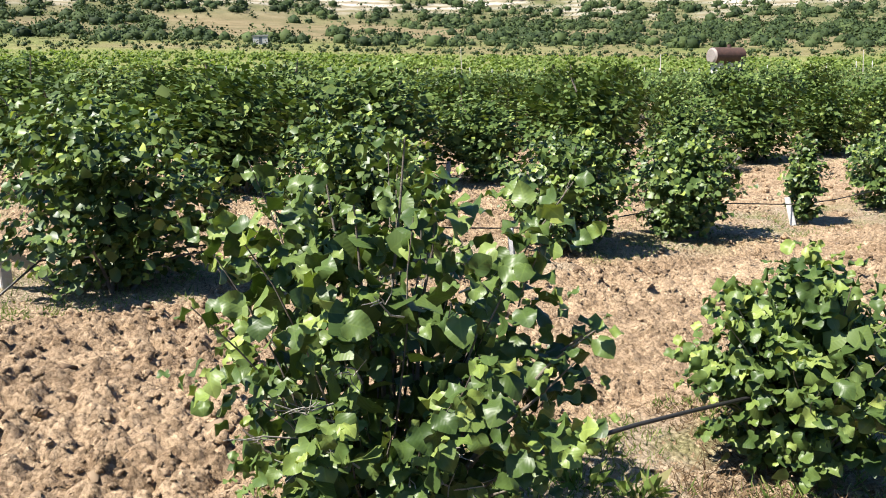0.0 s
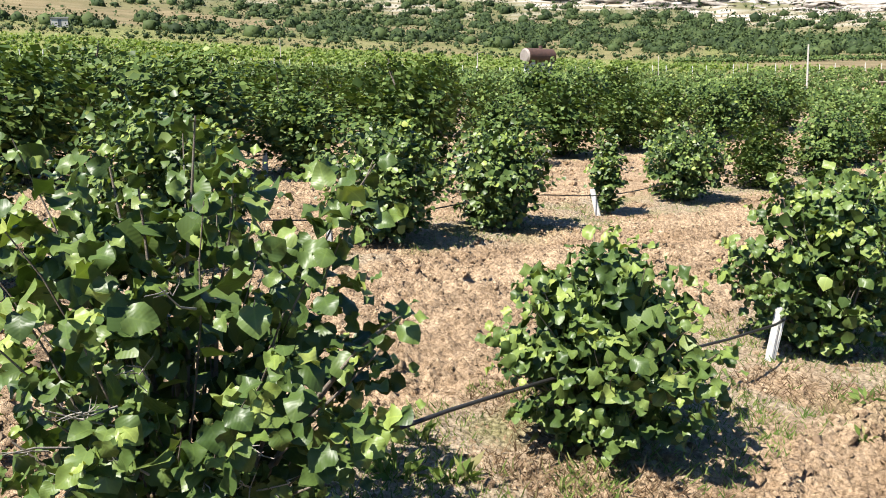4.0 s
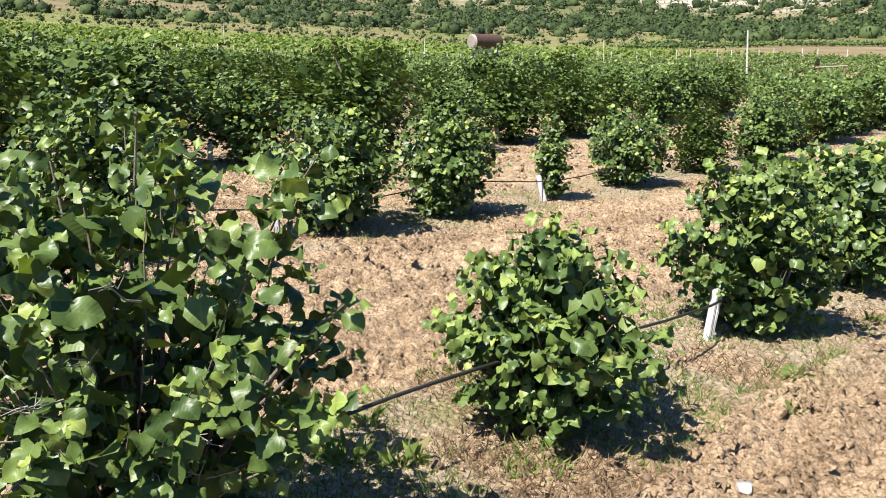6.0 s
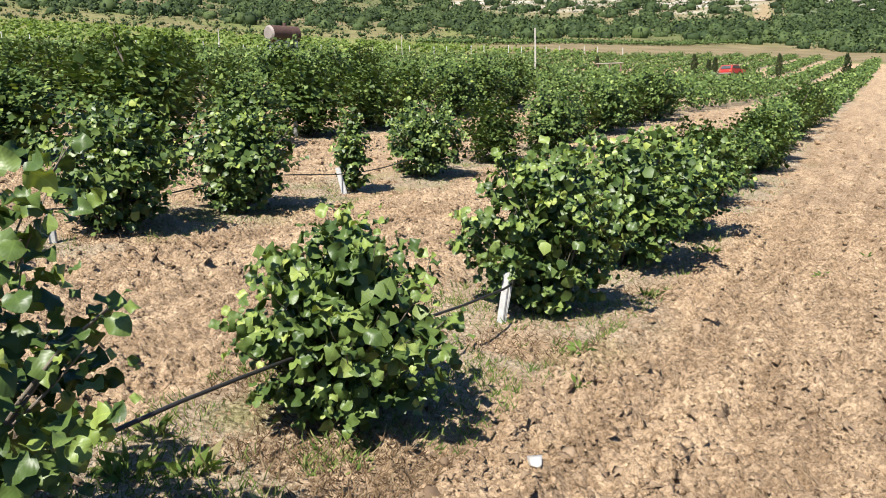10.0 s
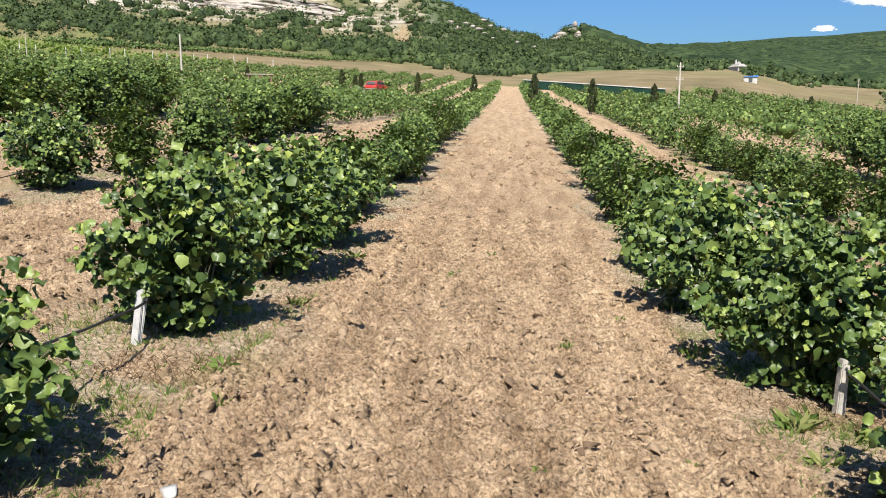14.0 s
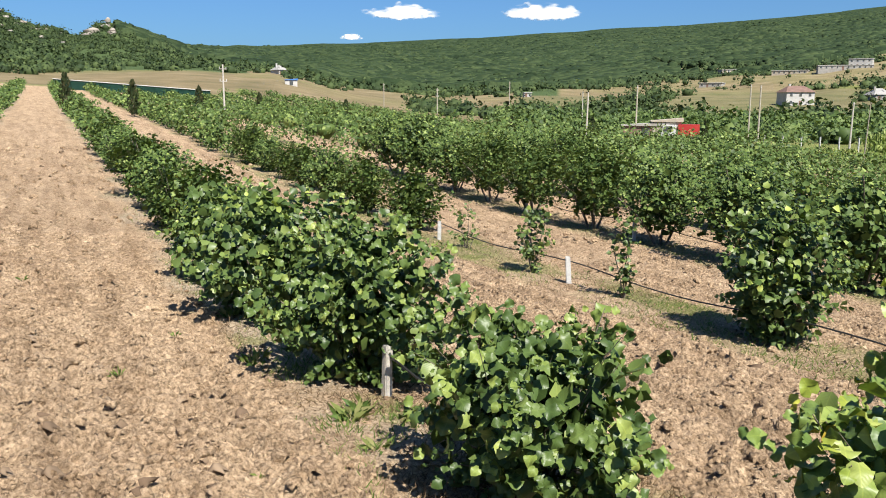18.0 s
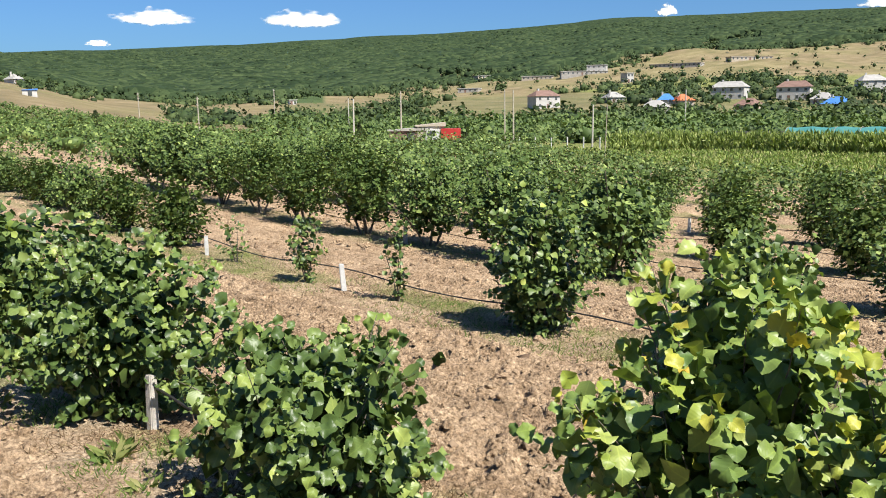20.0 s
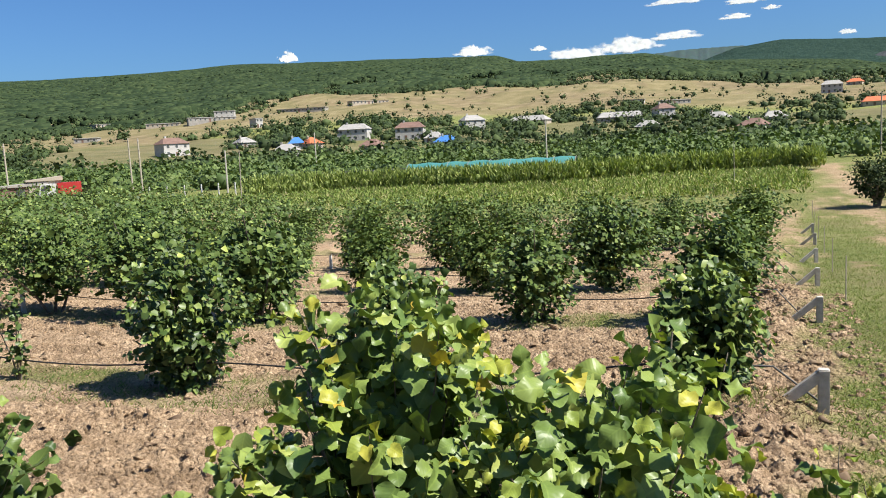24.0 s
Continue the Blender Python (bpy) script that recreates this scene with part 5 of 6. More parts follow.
clump_field("hillside_trees", "dark green scrub oaks below the pale cliffs", off_slip(wood_spots(2900, -94, 2, 250, 475, 2.4, 6.0, wooded)), LEAF_TREE, 56, 0.19, "trees", True, core=0.6, sink=0.42)
clump_field("hillside_scrub", "scattered dark scrub on the pale hillside", off_slip(wood_spots(1500, -94, 2, 400, 640, 0.7, 2.0)), LEAF_TREE, 14, 0.4, "shrubs", True)
clump_field("slope_wood", "dense green woodland on the hill's flank", off_slip(wood_spots(1500, -12, 20, 290, 800, 2.0, 4.0)), LEAF_TREE, 26, 0.31, "trees", True, core=0.6, sink=0.4)
clump_field("meadow_scrub", "low olive scrub on the meadow below the hill", wood_spots(800, -94, -24, 215, 300, 0.6, 1.4), LEAF_TREE, 14, 0.38, "shrubs", True)
clump_field("valley_trees", "green trees between the field and the village", wood_spots(820, 30, 104, 104, 172, 1.8, 3.2), LEAF_FRUIT, 84, 0.2, "trees", True, core=0.45, sink=0.3)
clump_field("village_trees", "green trees among the village houses", wood_spots(3100, 24, 104, 180, 470, 1.6, 5.0, grove), LEAF_TREE, 44, 0.24, "trees", True, core=0.6, sink=0.4)
clump_field("dry_slope_scrub", "small dark shrubs dotted over the dry slope", wood_spots(560, 30, 104, 420, 850, 1.2, 3.2), LEAF_TREE, 12, 0.4, "shrubs", True)


def vine_band(az, r, x, y):
    return r > field_end(az) + 5 and r < np.interp(az, [-94, -58, -44, -30, -18], [200, 206, 222, 200, 175]) and (int(r / 2.6) % 2 == 0)


clump_field("vineyard_rows", "light green vineyard rows on the rising slope", [(x, y, z, 0.8, 1.2) for x, y, z, w, h in wood_spots(5200, -94, -18, 124, 240, 1, 1.2, vine_band)], LEAF_VINE, 12, 0.55, "vines", core=0.6)
hedge = []
for i in range(420):
    az = -30 + 29 * i / 420
    p = spot(az, float(np.interp(az, [-30, -22, -14, -5, -1], [206, 222, 260, 298, 304])) + rngt.uniform(-2, 2) + 7 * (i % 2))
    hedge.append((p.x, p.y, p.z, 0.9, 1.3))
clump_field("field_hedge", "low green hedge rows beyond the ploughed strip", hedge, LEAF_FRUIT, 16, 0.5, "hedge")
reeds = []
for i in range(520):
    f = i / 520
    p = spot(54 + f * 38, 78 + 3 * math.sin(f * 9) + rngt.uniform(-1.2, 1.2))
    reeds.append((p.x, p.y, p.z, 0.8, 1.35 + 0.45 * rngt.random()))
clump_field("reed_hedge", "tall light green reed hedge across the field", reeds, LEAF_REED, 90, 0.45, "hedge", tmpl=BLADE, rise=2.2)
low = []
for i in range(2600):
    az, r = rngt.uniform(30, 91), rngt.uniform(52, 80)
    p = spot(az, r)
    if p.x > float(field_right(p.y)) + 3:
        low.append((p.x, p.y, p.z - 0.1, 0.65, 0.5))
clump_field("low_crop", "low green crop beyond the orchard", low, GRASS_SHORT, 22, 0.3, "plants", tmpl=BLADE, core=0, rise=1.5)


def canopy_height(x, y):
    """How high the closed canopy stands over the ground, in metres."""
    calm = np.clip((np.hypot(x, y) - 1300) / 500, 0, 1)
    h = 1.6 * lattice(x / 11, y / 11, 51) + 3.5 * lattice(x / 24, y / 24, 52) + 4 * lattice(x / 60, y / 60, 53)
    return h * (1 - 0.7 * calm) + 0.7 * calm * (2 + 5 * lattice(x / 90, y / 90, 53))


def forest_sheet():
    """The canopy of the forest on the long ridge, crown beside crown."""
    az = np.radians(np.arange(1.0, 105.0, 0.14))
    r = 430 * 1.018 ** np.arange(102)
    A, Rr = np.meshgrid(az, r)
    X, Y = EYE0[0] + Rr * np.sin(A), EYE0[1] + Rr * np.cos(A)
    crown_h = canopy_height(X, Y)
    ad = np.degrees(A)
    low = np.interp(ad, [1, 5, 12, 22, 30, 40, 50, 54, 60, 75, 90, 105], [900, 620, 440, 435, 460, 560, 600, 700, 820, 800, 740, 720])
    low = low * (1 + 0.22 * (lattice(X / 70, Y / 70, 54) - 0.5))
    clear = (lattice(X / 110, Y / 110, 55) > 0.9) & (Rr < 1000)
    ok = (Rr > low) & ~clear
    Z = land(X, Y) + np.where(ok, crown_h, -6)
    n, k = len(az), len(r)
    i, j = np.arange(k - 1)[:, None] * n, np.arange(n - 1)[None]
    a = i + j
    Q = np.stack([a, a + n, a + n + 1, a + 1], axis=2).reshape(-1, 4)
    o = ok.ravel()
    Q = Q[o[Q].any(axis=1)]
    V = np.stack([X, Y, Z], axis=2).reshape(-1, 3)
    # the far plateau's quads take the canopy with haze in its colour
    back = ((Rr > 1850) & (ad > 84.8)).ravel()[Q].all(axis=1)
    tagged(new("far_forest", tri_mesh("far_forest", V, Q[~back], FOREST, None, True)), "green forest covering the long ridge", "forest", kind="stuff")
    tagged(new("plateau_forest", tri_mesh("plateau_forest", V, Q[back], FOREST_HAZED, None, True)), "dark forest on the far plateau, tinted haze-blue", "forest", kind="stuff")


forest_sheet()


def forest_wanted(az, r, x, y):
    return r > 1.03 * np.interp(az, [1, 5, 12, 22, 30, 40, 50, 54, 60, 75, 90, 105], [900, 620, 440, 435, 460, 560, 600, 700, 820, 800, 740, 720])


fs = np.array(wood_spots(11000, 2, 104, 450, 1500, 2.2, 4.8, forest_wanted))
fs[:, 2] += canopy_height(fs[:, 0], fs[:, 1]) - 1.15 * fs[:, 3]
fs[:, 4] = 1.5 * fs[:, 3]


def forest_front(az, r, x, y):
    """The wood's own edge, tree beside tree."""
    e = float(np.interp(az, [1, 5, 12, 22, 30, 40, 50, 54, 60, 75, 90, 105], [900, 620, 440, 435, 460, 560, 600, 700, 820, 800, 740, 720]))
    return 0.9 * e < r < 1.12 * e


clump_field("forest_edge", "dark green trees along the foot of the forest", wood_spots(9000, 3, 104, 390, 920, 2.6, 5.0, forest_front), LEAF_TREE, 22, 0.33, "trees", True, core=0.6, sink=0.4)
V, T = blobs(fs, 1.0, 6)
tagged(new("forest_crowns", tri_mesh("forest_crowns", V, T, FOREST)), "rounded crowns standing out of the ridge forest", "forest", kind="stuff")


# ---- limestone cliffs ----
ledges = []


def cliffs():
    azs = np.arange(-93, -5.9, 0.2)
    foot = np.interp(azs, [-93, -75, -62, -52, -40, -30, -23, -14, -3], [9.4, 9.2, 8.5, 8.0, 7.0, 6.5, 6.0, 5.35, 5.6])
    top = np.interp(azs, [-93, -60, -40, -25, -14, -8, -2.6, -1.6], [14.5, 14, 12, 9.5, 7.6, 7.0, 6.45, 5.9])
    top = foot + (top - foot) * np.clip((-5.8 - azs) / 7, 0.02, 1)
    rng = np.random.default_rng(8)
    levels = 22
    V = []
    steps = np.sort(rng.uniform(0, 1, levels))
    steps[0], steps[-1] = 0, 1
    a = np.radians(azs)
    for lv in range(levels):
        jut = rng.uniform(-2, 2.5)
        for side in (0, 1):
            f = steps[lv] if side == 0 else steps[min(lv + 1, levels - 1)]
            el = foot + (top - foot) * f
            row = np.full(len(azs), 1.0)
            bay = 10 * (lattice(azs * 0.55, row * (1 + lv * 0.12), 60) - 0.5)
            block = np.round(lattice(azs * 1.7, row * lv * 0.9, 61) * 5) / 5 * 6 - 3
            r = 478 + 74 * f + (jut + bay + block) * np.clip((-5.8 - azs) / 7, 0.05, 1) + 2.5 * (lattice(azs * 5, row * (lv * 3.1 + side), 62) - 0.5)
            z = EYE0[2] + 490 * np.tan(np.radians(el)) + 3.0 * (lattice(azs * 0.8, row * (lv + side), 63) - 0.5)
            V.append(np.stack([EYE0[0] + r * np.sin(a), EYE0[1] + r * np.cos(a), z], axis=1))
            if side == 1:
                for q in rng.integers(len(azs), size=16):
                    ledges.append((*V[-1][q] - (0, 0, 0.8), rng.uniform(0.8, 2.2), rng.uniform(1.4, 3.4)))
    n, k = len(azs), len(V)
    i, j = np.arange(k - 1)[:, None] * n, np.arange(n - 1)[None]
    b = i + j
    Q = np.stack([b, b + 1, b + n + 1, b + n], axis=2).reshape(-1, 4)
    tagged(new("limestone_cliff", tri_mesh("limestone_cliff", np.concatenate(V), Q, CLIFF)), "pale layered limestone cliff above the scrub", "cliff", kind="structure")


cliffs()
clump_field("ledge_scrub", "dark scrub clinging to the cliff ledges", ledges, LEAF_TREE, 22, 0.32, "shrubs", True)


def far_wall(name, label, category, mat, a0, a1, r, low, high, step, seed, rough):
    """A far mountain side or rock wall between two azimuths; its foot and its crest are elevations in degrees."""
    azs = np.arange(a0, a1, step)
    V = []
    for k, f in enumerate(np.linspace(0, 1, 9)):
        el = np.interp(azs, *zip(*low)) * (1 - f) + np.interp(azs, *zip(*high)) * f
        d = r * (1 + rough * f) + rough * r * 0.02 * (lattice(azs * 3.1, np.full(len(azs), k * 0.6), seed) - 0.5)
        z = EYE0[2] + d * np.tan(np.radians(el + (0.05 if f else 0) * (lattice(azs * 9, np.full(len(azs), 1.0 + f), seed + 1) - 0.5)))
        V.append(np.stack([EYE0[0] + d * np.sin(np.radians(azs)), EYE0[1] + d * np.cos(np.radians(azs)), z], axis=1))
    n = len(azs)
    b = np.arange(8)[:, None] * n + np.arange(n - 1)[None]
    Q = np.stack([b, b + 1, b + n + 1, b + n], axis=2).reshape(-1, 4)
    tagged(new(name, tri_mesh(name, np.concatenate(V), Q, mat, None, True)), label, category, kind="structure")


# no haze hangs in the air here; the mountain's colour carries it
far_wall("far_mountain", "wooded mountain far behind the ridge, coloured haze blue-green", "mountain", HAZE, 78.0, 104.0, 3200, [(78, 1.5), (104, 1.5)], [(78, 4.4), (80.5, 5.1), (84, 5.25), (87, 5.25), (89, 5.1), (92, 4.6), (104, 3.0)], 0.1, 81, 0.12)
far_wall("rock_face", "grey rock face below the far plateau", "cliff", GREYROCK, 94.8, 103.0, 1960, [(94.8, 3.75), (97.5, 3.0), (103, 2.7)], [(94.8, 3.8), (96, 4.15), (98, 4.2), (103, 4.0)], 0.08, 84, 0.02)
crag_v, crag_t = pebble_template(5)
for az, d, s, sink in ((4.28, 648, (2.2, 2.2, 3.6), -1.2), (4.15, 640, (3.6, 3, 2.2), 0.2), (3.35, 628, (5.5, 3, 3.4), 0.4), (3.05, 622, (3.5, 3, 2.4), 0.3), (4.5, 610, (2.8, 3, 4.4), 0.8), (5.66, 640, (4.5, 3, 1.6), 0.2)):
    p = spot(az, d)
    ob = new("rock_crag", tri_mesh("rock_crag", crag_v * s, crag_t, CLIFF))
    ob.location = (p.x, p.y, p.z + s[2] * 0.5 - sink)
    tagged(ob, "pale rock crag on the ridge line", "rock", "crags on the ridge")
rngo = np.random.default_rng(77)
for az, el in ((-3.1, 5.3), (-2.6, 5.15), (-2.3, 4.9), (-1.8, 4.64), (-1.5, 5.2), (-0.9, 4.82), (-0.5, 5.0), (0.2, 4.5), (0.7, 4.7), (1.2, 4.6), (1.5, 4.45), (1.9, 4.33), (1.55, 3.85), (0.4, 4.1), (-2.0, 5.5), (-3.6, 5.0), (-4.2, 5.4), (-1.2, 4.3), (5.9, 4.2), (3.8, 4.3)):
    p = reach(az, el, 400, 650)
    v, t = pebble_template(int(rngo.integers(90)))
    k = rngo.uniform(0.9, 2.1)
    ob = new("rock_outcrop", tri_mesh("rock_outcrop", v * (k * 1.7, k, k * 0.8), t, CLIFF))
    ob.location, ob.rotation_euler = (p.x, p.y, p.z + k * 0.75), (0, 0, rngo.uniform(-0.6, 0.6))
    tagged(ob, "pale limestone outcrop among the hillside scrub", "rock", "outcrops on the hillside")
clump_field("crag_wood", "low dark green scrub oaks round the ridge crags", off_slip(wood_spots(1300, -5, 12, 400, 665, 1.4, 3.0)), LEAF_TREE, 30, 0.28, "trees", True, core=0.6, sink=0.4)


# ---- poles ----
def utility_pole(az, d, top, r=0.1, arm=True, mat=None, lean=0.0, label="pale wooden utility pole with a crossarm"):
    """top: the elevation in degrees at which its head stands."""
    p = spot(az, d)
    h = EYE0[2] + d * math.tan(radians(top)) - p.z
    ob = thing("utility_pole", label, "pole", p, az, "utility poles")
    bm = bmesh.new()
    rod(bm, (0, 0, -0.4), (lean * h, 0, h), r, r * 0.7, 8)
    part("shaft", bm, mat or WOODPOLE, ob)
    if arm:
        for z in (h - 0.35, h - 1.3):
            bm = boxed(-0.3 + lean * h, 0.3 + lean * h, -0.035, 0.035, z - 0.03, z + 0.03, bevel=0.008)
            part("crossarm", bm, mat or WOODPOLE, ob)
            for x in (-0.26, 0.0, 0.26):
                bm = bmesh.new()
                rod(bm, (x + lean * h, 0, z + 0.05), (x + lean * h, 0, z + 0.16), 0.03, 0.02, 6)
                part("insulator", bm, TRUCKWHITE, ob)
    return ob


CP = "pale concrete pole standing in the orchard"
utility_pole(-22.1, 70, 4.52, 0.09, False, CONCRETE, 0, CP)
utility_pole(11.3, 68, 2.75, 0.09, True, CONCRETE)
utility_pole(-43.4, 92, 4.95, 0.07, False, CONCRETE, 0, CP)
utility_pole(-56.8, 110, 6.15, 0.06, False, CONCRETE, 0, CP)
utility_pole(-31.2, 125, 4.3, 0.06, False, CONCRETE, 0, CP)
for az, d, top, arm, lean in ((22.0, 190, 1.6, True, 0), (25.7, 130, 1.3, True, 0), (30.7, 170, 1.75, True, 0), (39.3, 100, 1.5, True, 0.03), (36.0, 95, 1.02, False, 0.06), (35.7, 150, 1.07, False, 0), (46.5, 105, 1.5, True, 0), (47.1, 98, 1.45, True, 0), (58.6, 120, 1.25, False, 0), (52.5, 92, 0.35, False, -0.05), (74.6, 100, 1.15, False, 0), (95.5, 110, 1.6, True, 0)):
    utility_pole(az, d, top, 0.11, arm, None if arm else CONCRETE, lean, "pale wooden utility pole with a crossarm" if arm else CP)
utility_pole(53.3, 60, 0.35, 0.04, False, WOODPOLE, -0.12, "thin leaning wooden pole at the orchard's edge")
utility_pole(86.8, 60, -0.9, 0.025, False, WOODPOLE, 0, "thin grey stake at the orchard's edge")


# ---- steel tank on its stand ----
def steel_tank():
    p = spot(-39.2, 126)
    ob = thing("steel_tank", "rusty brown cylindrical tank on white supports", "tank", p, 81)
    base = 0.15 + EYE0[2] + 126 * math.tan(radians(4.05)) - p.z
    bm = bmesh.new()
    bmesh.ops.create_cone(bm, cap_ends=True, segments=32, radius1=1.2, radius2=1.2, depth=5.2, matrix=Matrix.Translation((0, 0, base + 1.0)) @ Matrix.Rotation(radians(90), 4, "Y"))
    part("shell", bm, RUST, ob)
    for s in (-1, 1):
        bm = bmesh.new()
        bmesh.ops.create_cone(bm, cap_ends=True, segments=32, radius1=1.17, radius2=0.9, depth=0.22, matrix=Matrix.Translation((s * 2.7, 0, base + 1.0)) @ Matrix.Rotation(radians(90 * s), 4, "Y"))
        part("end_cap", bm, TANKEND, ob, "dull grey domed end")
    bm = bmesh.new()
    rod(bm, (0.5, 0, base + 2.2), (0.5, 0, base + 2.6), 0.3, 0.3, 16)
    part("hatch", bm, RUST, ob)
    for x in (-1.7, 0.1, 1.7):
        bm = boxed(x - 0.28, x + 0.28, -1.0, 1.0, -0.5, base + 0.05, bevel=0.03)
        part("support", bm, WALLWHITE, ob, "whitewashed block support")


steel_tank()


# ---- vehicles ----
def wheel(parent, x, y, r, w):
    bm = bmesh.new()
    bmesh.ops.create_cone(bm, cap_ends=True, segments=20, radius1=r, radius2=r, depth=w, matrix=Matrix.Translation((x, y, r)) @ Matrix.Rotation(radians(90), 4, "X"))
    wh = part("wheel", bm, RUBBER, parent)
    bm = bmesh.new()
    bmesh.ops.create_cone(bm, cap_ends=True, segments=16, radius1=r * 0.58, radius2=r * 0.5, depth=w * 1.06, matrix=Matrix.Translation((x, y, r)) @ Matrix.Rotation(radians(90), 4, "X"))
    part("rim", bm, TANKEND, wh)


def prism(bm, outline, y0, y1):
    a = [bm.verts.new((x, y0, z)) for x, z in outline]
    b = [bm.verts.new((x, y1, z)) for x, z in outline]
    bm.faces.new(a)
    bm.faces.new(b[::-1])
    for i in range(len(a)):
        k = (i + 1) % len(a)
        bm.faces.new((a[k], a[i], b[i], b[k]))
    bmesh.ops.recalc_face_normals(bm, faces=bm.faces)


def red_car():
    p = reach(-9.2, 0.8, 80, 104)
    ob = thing("car", "red hatchback car parked on the orchard track", "car", p, 74)
    bm = bmesh.new()
    prism(bm, [(-2.0, 0.35), (-2.02, 0.75), (-1.85, 0.92), (-1.5, 1.0), (1.0, 0.92), (1.9, 0.82), (2.0, 0.6), (1.98, 0.35)], -0.8, 0.8)
    bmesh.ops.bevel(bm, geom=bm.edges[:], offset=0.05, segments=2, affect="EDGES")
    part("body", bm, RED, ob)
    bm = bmesh.new()
    prism(bm, [(-1.85, 0.95), (-1.55, 1.38), (-1.3, 1.42), (0.1, 1.42), (0.85, 0.93)], -0.7, 0.7)
    bmesh.ops.bevel(bm, geom=bm.edges[:], offset=0.05, segments=2, affect="EDGES")
    part("cabin", bm, RED, ob)
    for s in (-1, 1):
        bm = bmesh.new()
        prism(bm, [(-1.55, 1.0), (-1.4, 1.32), (0.05, 1.34), (0.62, 1.0)], s * 0.7, s * 0.712)
        part("side_window", bm, GLASSDARK, ob)
    bm = bmesh.new()
    prism(bm, [(-1.86, 1.0), (-1.62, 1.34), (-1.60, 1.34), (-1.83, 1.0)], -0.58, 0.58)
    part("rear_window", bm, GLASSDARK, ob)
    for y in (-0.62, 0.62):
        part("tail_lamp", boxed(-2.05, -2.0, y - 0.12, y + 0.12, 0.66, 0.8, bevel=0.01), ROOFORANGE, ob)
    part("bumper", boxed(-2.12, -1.98, -0.78, 0.78, 0.4, 0.55, bevel=0.03), TANKEND, ob)
    for x in (-1.25, 1.3):
        for y in (-0.72, 0.72):
            wheel(ob, x, y, 0.3, 0.18)


red_car()


def truck():
    p = spot(42.2, 98)
    ob = thing("truck", "white-cabbed truck with a red box body", "truck", p, -46)
    ob.scale = (0.88, 0.88, 0.85)
    part("box_body", boxed(-0.2, 2.4, -1.1, 1.1, 0.9, 2.5, bevel=0.04), RED, ob, "red sheet box")
    bm = bmesh.new()
    prism(bm, [(-2.3, 0.6), (-2.35, 1.5), (-2.1, 2.3), (-1.9, 2.45), (-0.4, 2.45), (-0.4, 0.6)], -1.1, 1.1)
    bmesh.ops.bevel(bm, geom=bm.edges[:], offset=0.06, segments=2, affect="EDGES")
    part("cab", bm, TRUCKWHITE, ob, "white painted cab")
    for s in (-1, 1):
        bm = bmesh.new()
        prism(bm, [(-2.1, 1.55), (-1.95, 2.2), (-0.9, 2.2), (-0.9, 1.55)], s * 1.1, s * 1.112)
        part("side_window", bm, GLASSDARK, ob)
    part("chassis", boxed(-2.1, 2.3, -0.5, 0.5, 0.5, 0.92, bevel=0.02), RUBBER, ob)
    for x in (-1.5, 1.5):
        for y in (-0.95, 0.95):
            wheel(ob, x, y, 0.45, 0.28)


truck()


def shed(az, d, w, dep, h, rz, wall, roof, label, name="shed"):
    p = spot(az, d)
    ob = thing(name, label, name.replace("_", " "), p, rz)
    part("wall", boxed(-w / 2, w / 2, -dep / 2, dep / 2, -0.5, h, bevel=0.02), wall, ob)
    bm = bmesh.new()
    prism(bm, [(-w / 2 - 0.2, h), (-w / 2 - 0.2, h + 0.12), (w / 2 + 0.2, h + 0.45), (w / 2 + 0.2, h)], -dep / 2 - 0.2, dep / 2 + 0.2)
    part("roof", bm, roof, ob)
    part("door", boxed(-0.4, 0.5, -dep / 2 - 0.04, -dep / 2 + 0.02, 0, min(2.0, h - 0.2), bevel=0.01), GLASSDARK, ob)
    return ob


shed(39.9, 99, 5.0, 3.0, 1.9, -38, ROOFBROWN, WALLGREY, "long grey shed behind the hazel trees")
shed(41.3, 99, 3.2, 3.0, 2.4, -38, WALLTAN, WALLTAN, "cream trailer hut beside the truck")
shed(15.7, 222, 3.2, 2.0, 1.3, -15, WALLWHITE, ROOFBLUE, "small white hut on the dry meadow")
shed(-70.3, 268, 4.6, 3.0, 2.3, 70, WALLWHITE, ROOFGREY, "small white hut below the scrub")


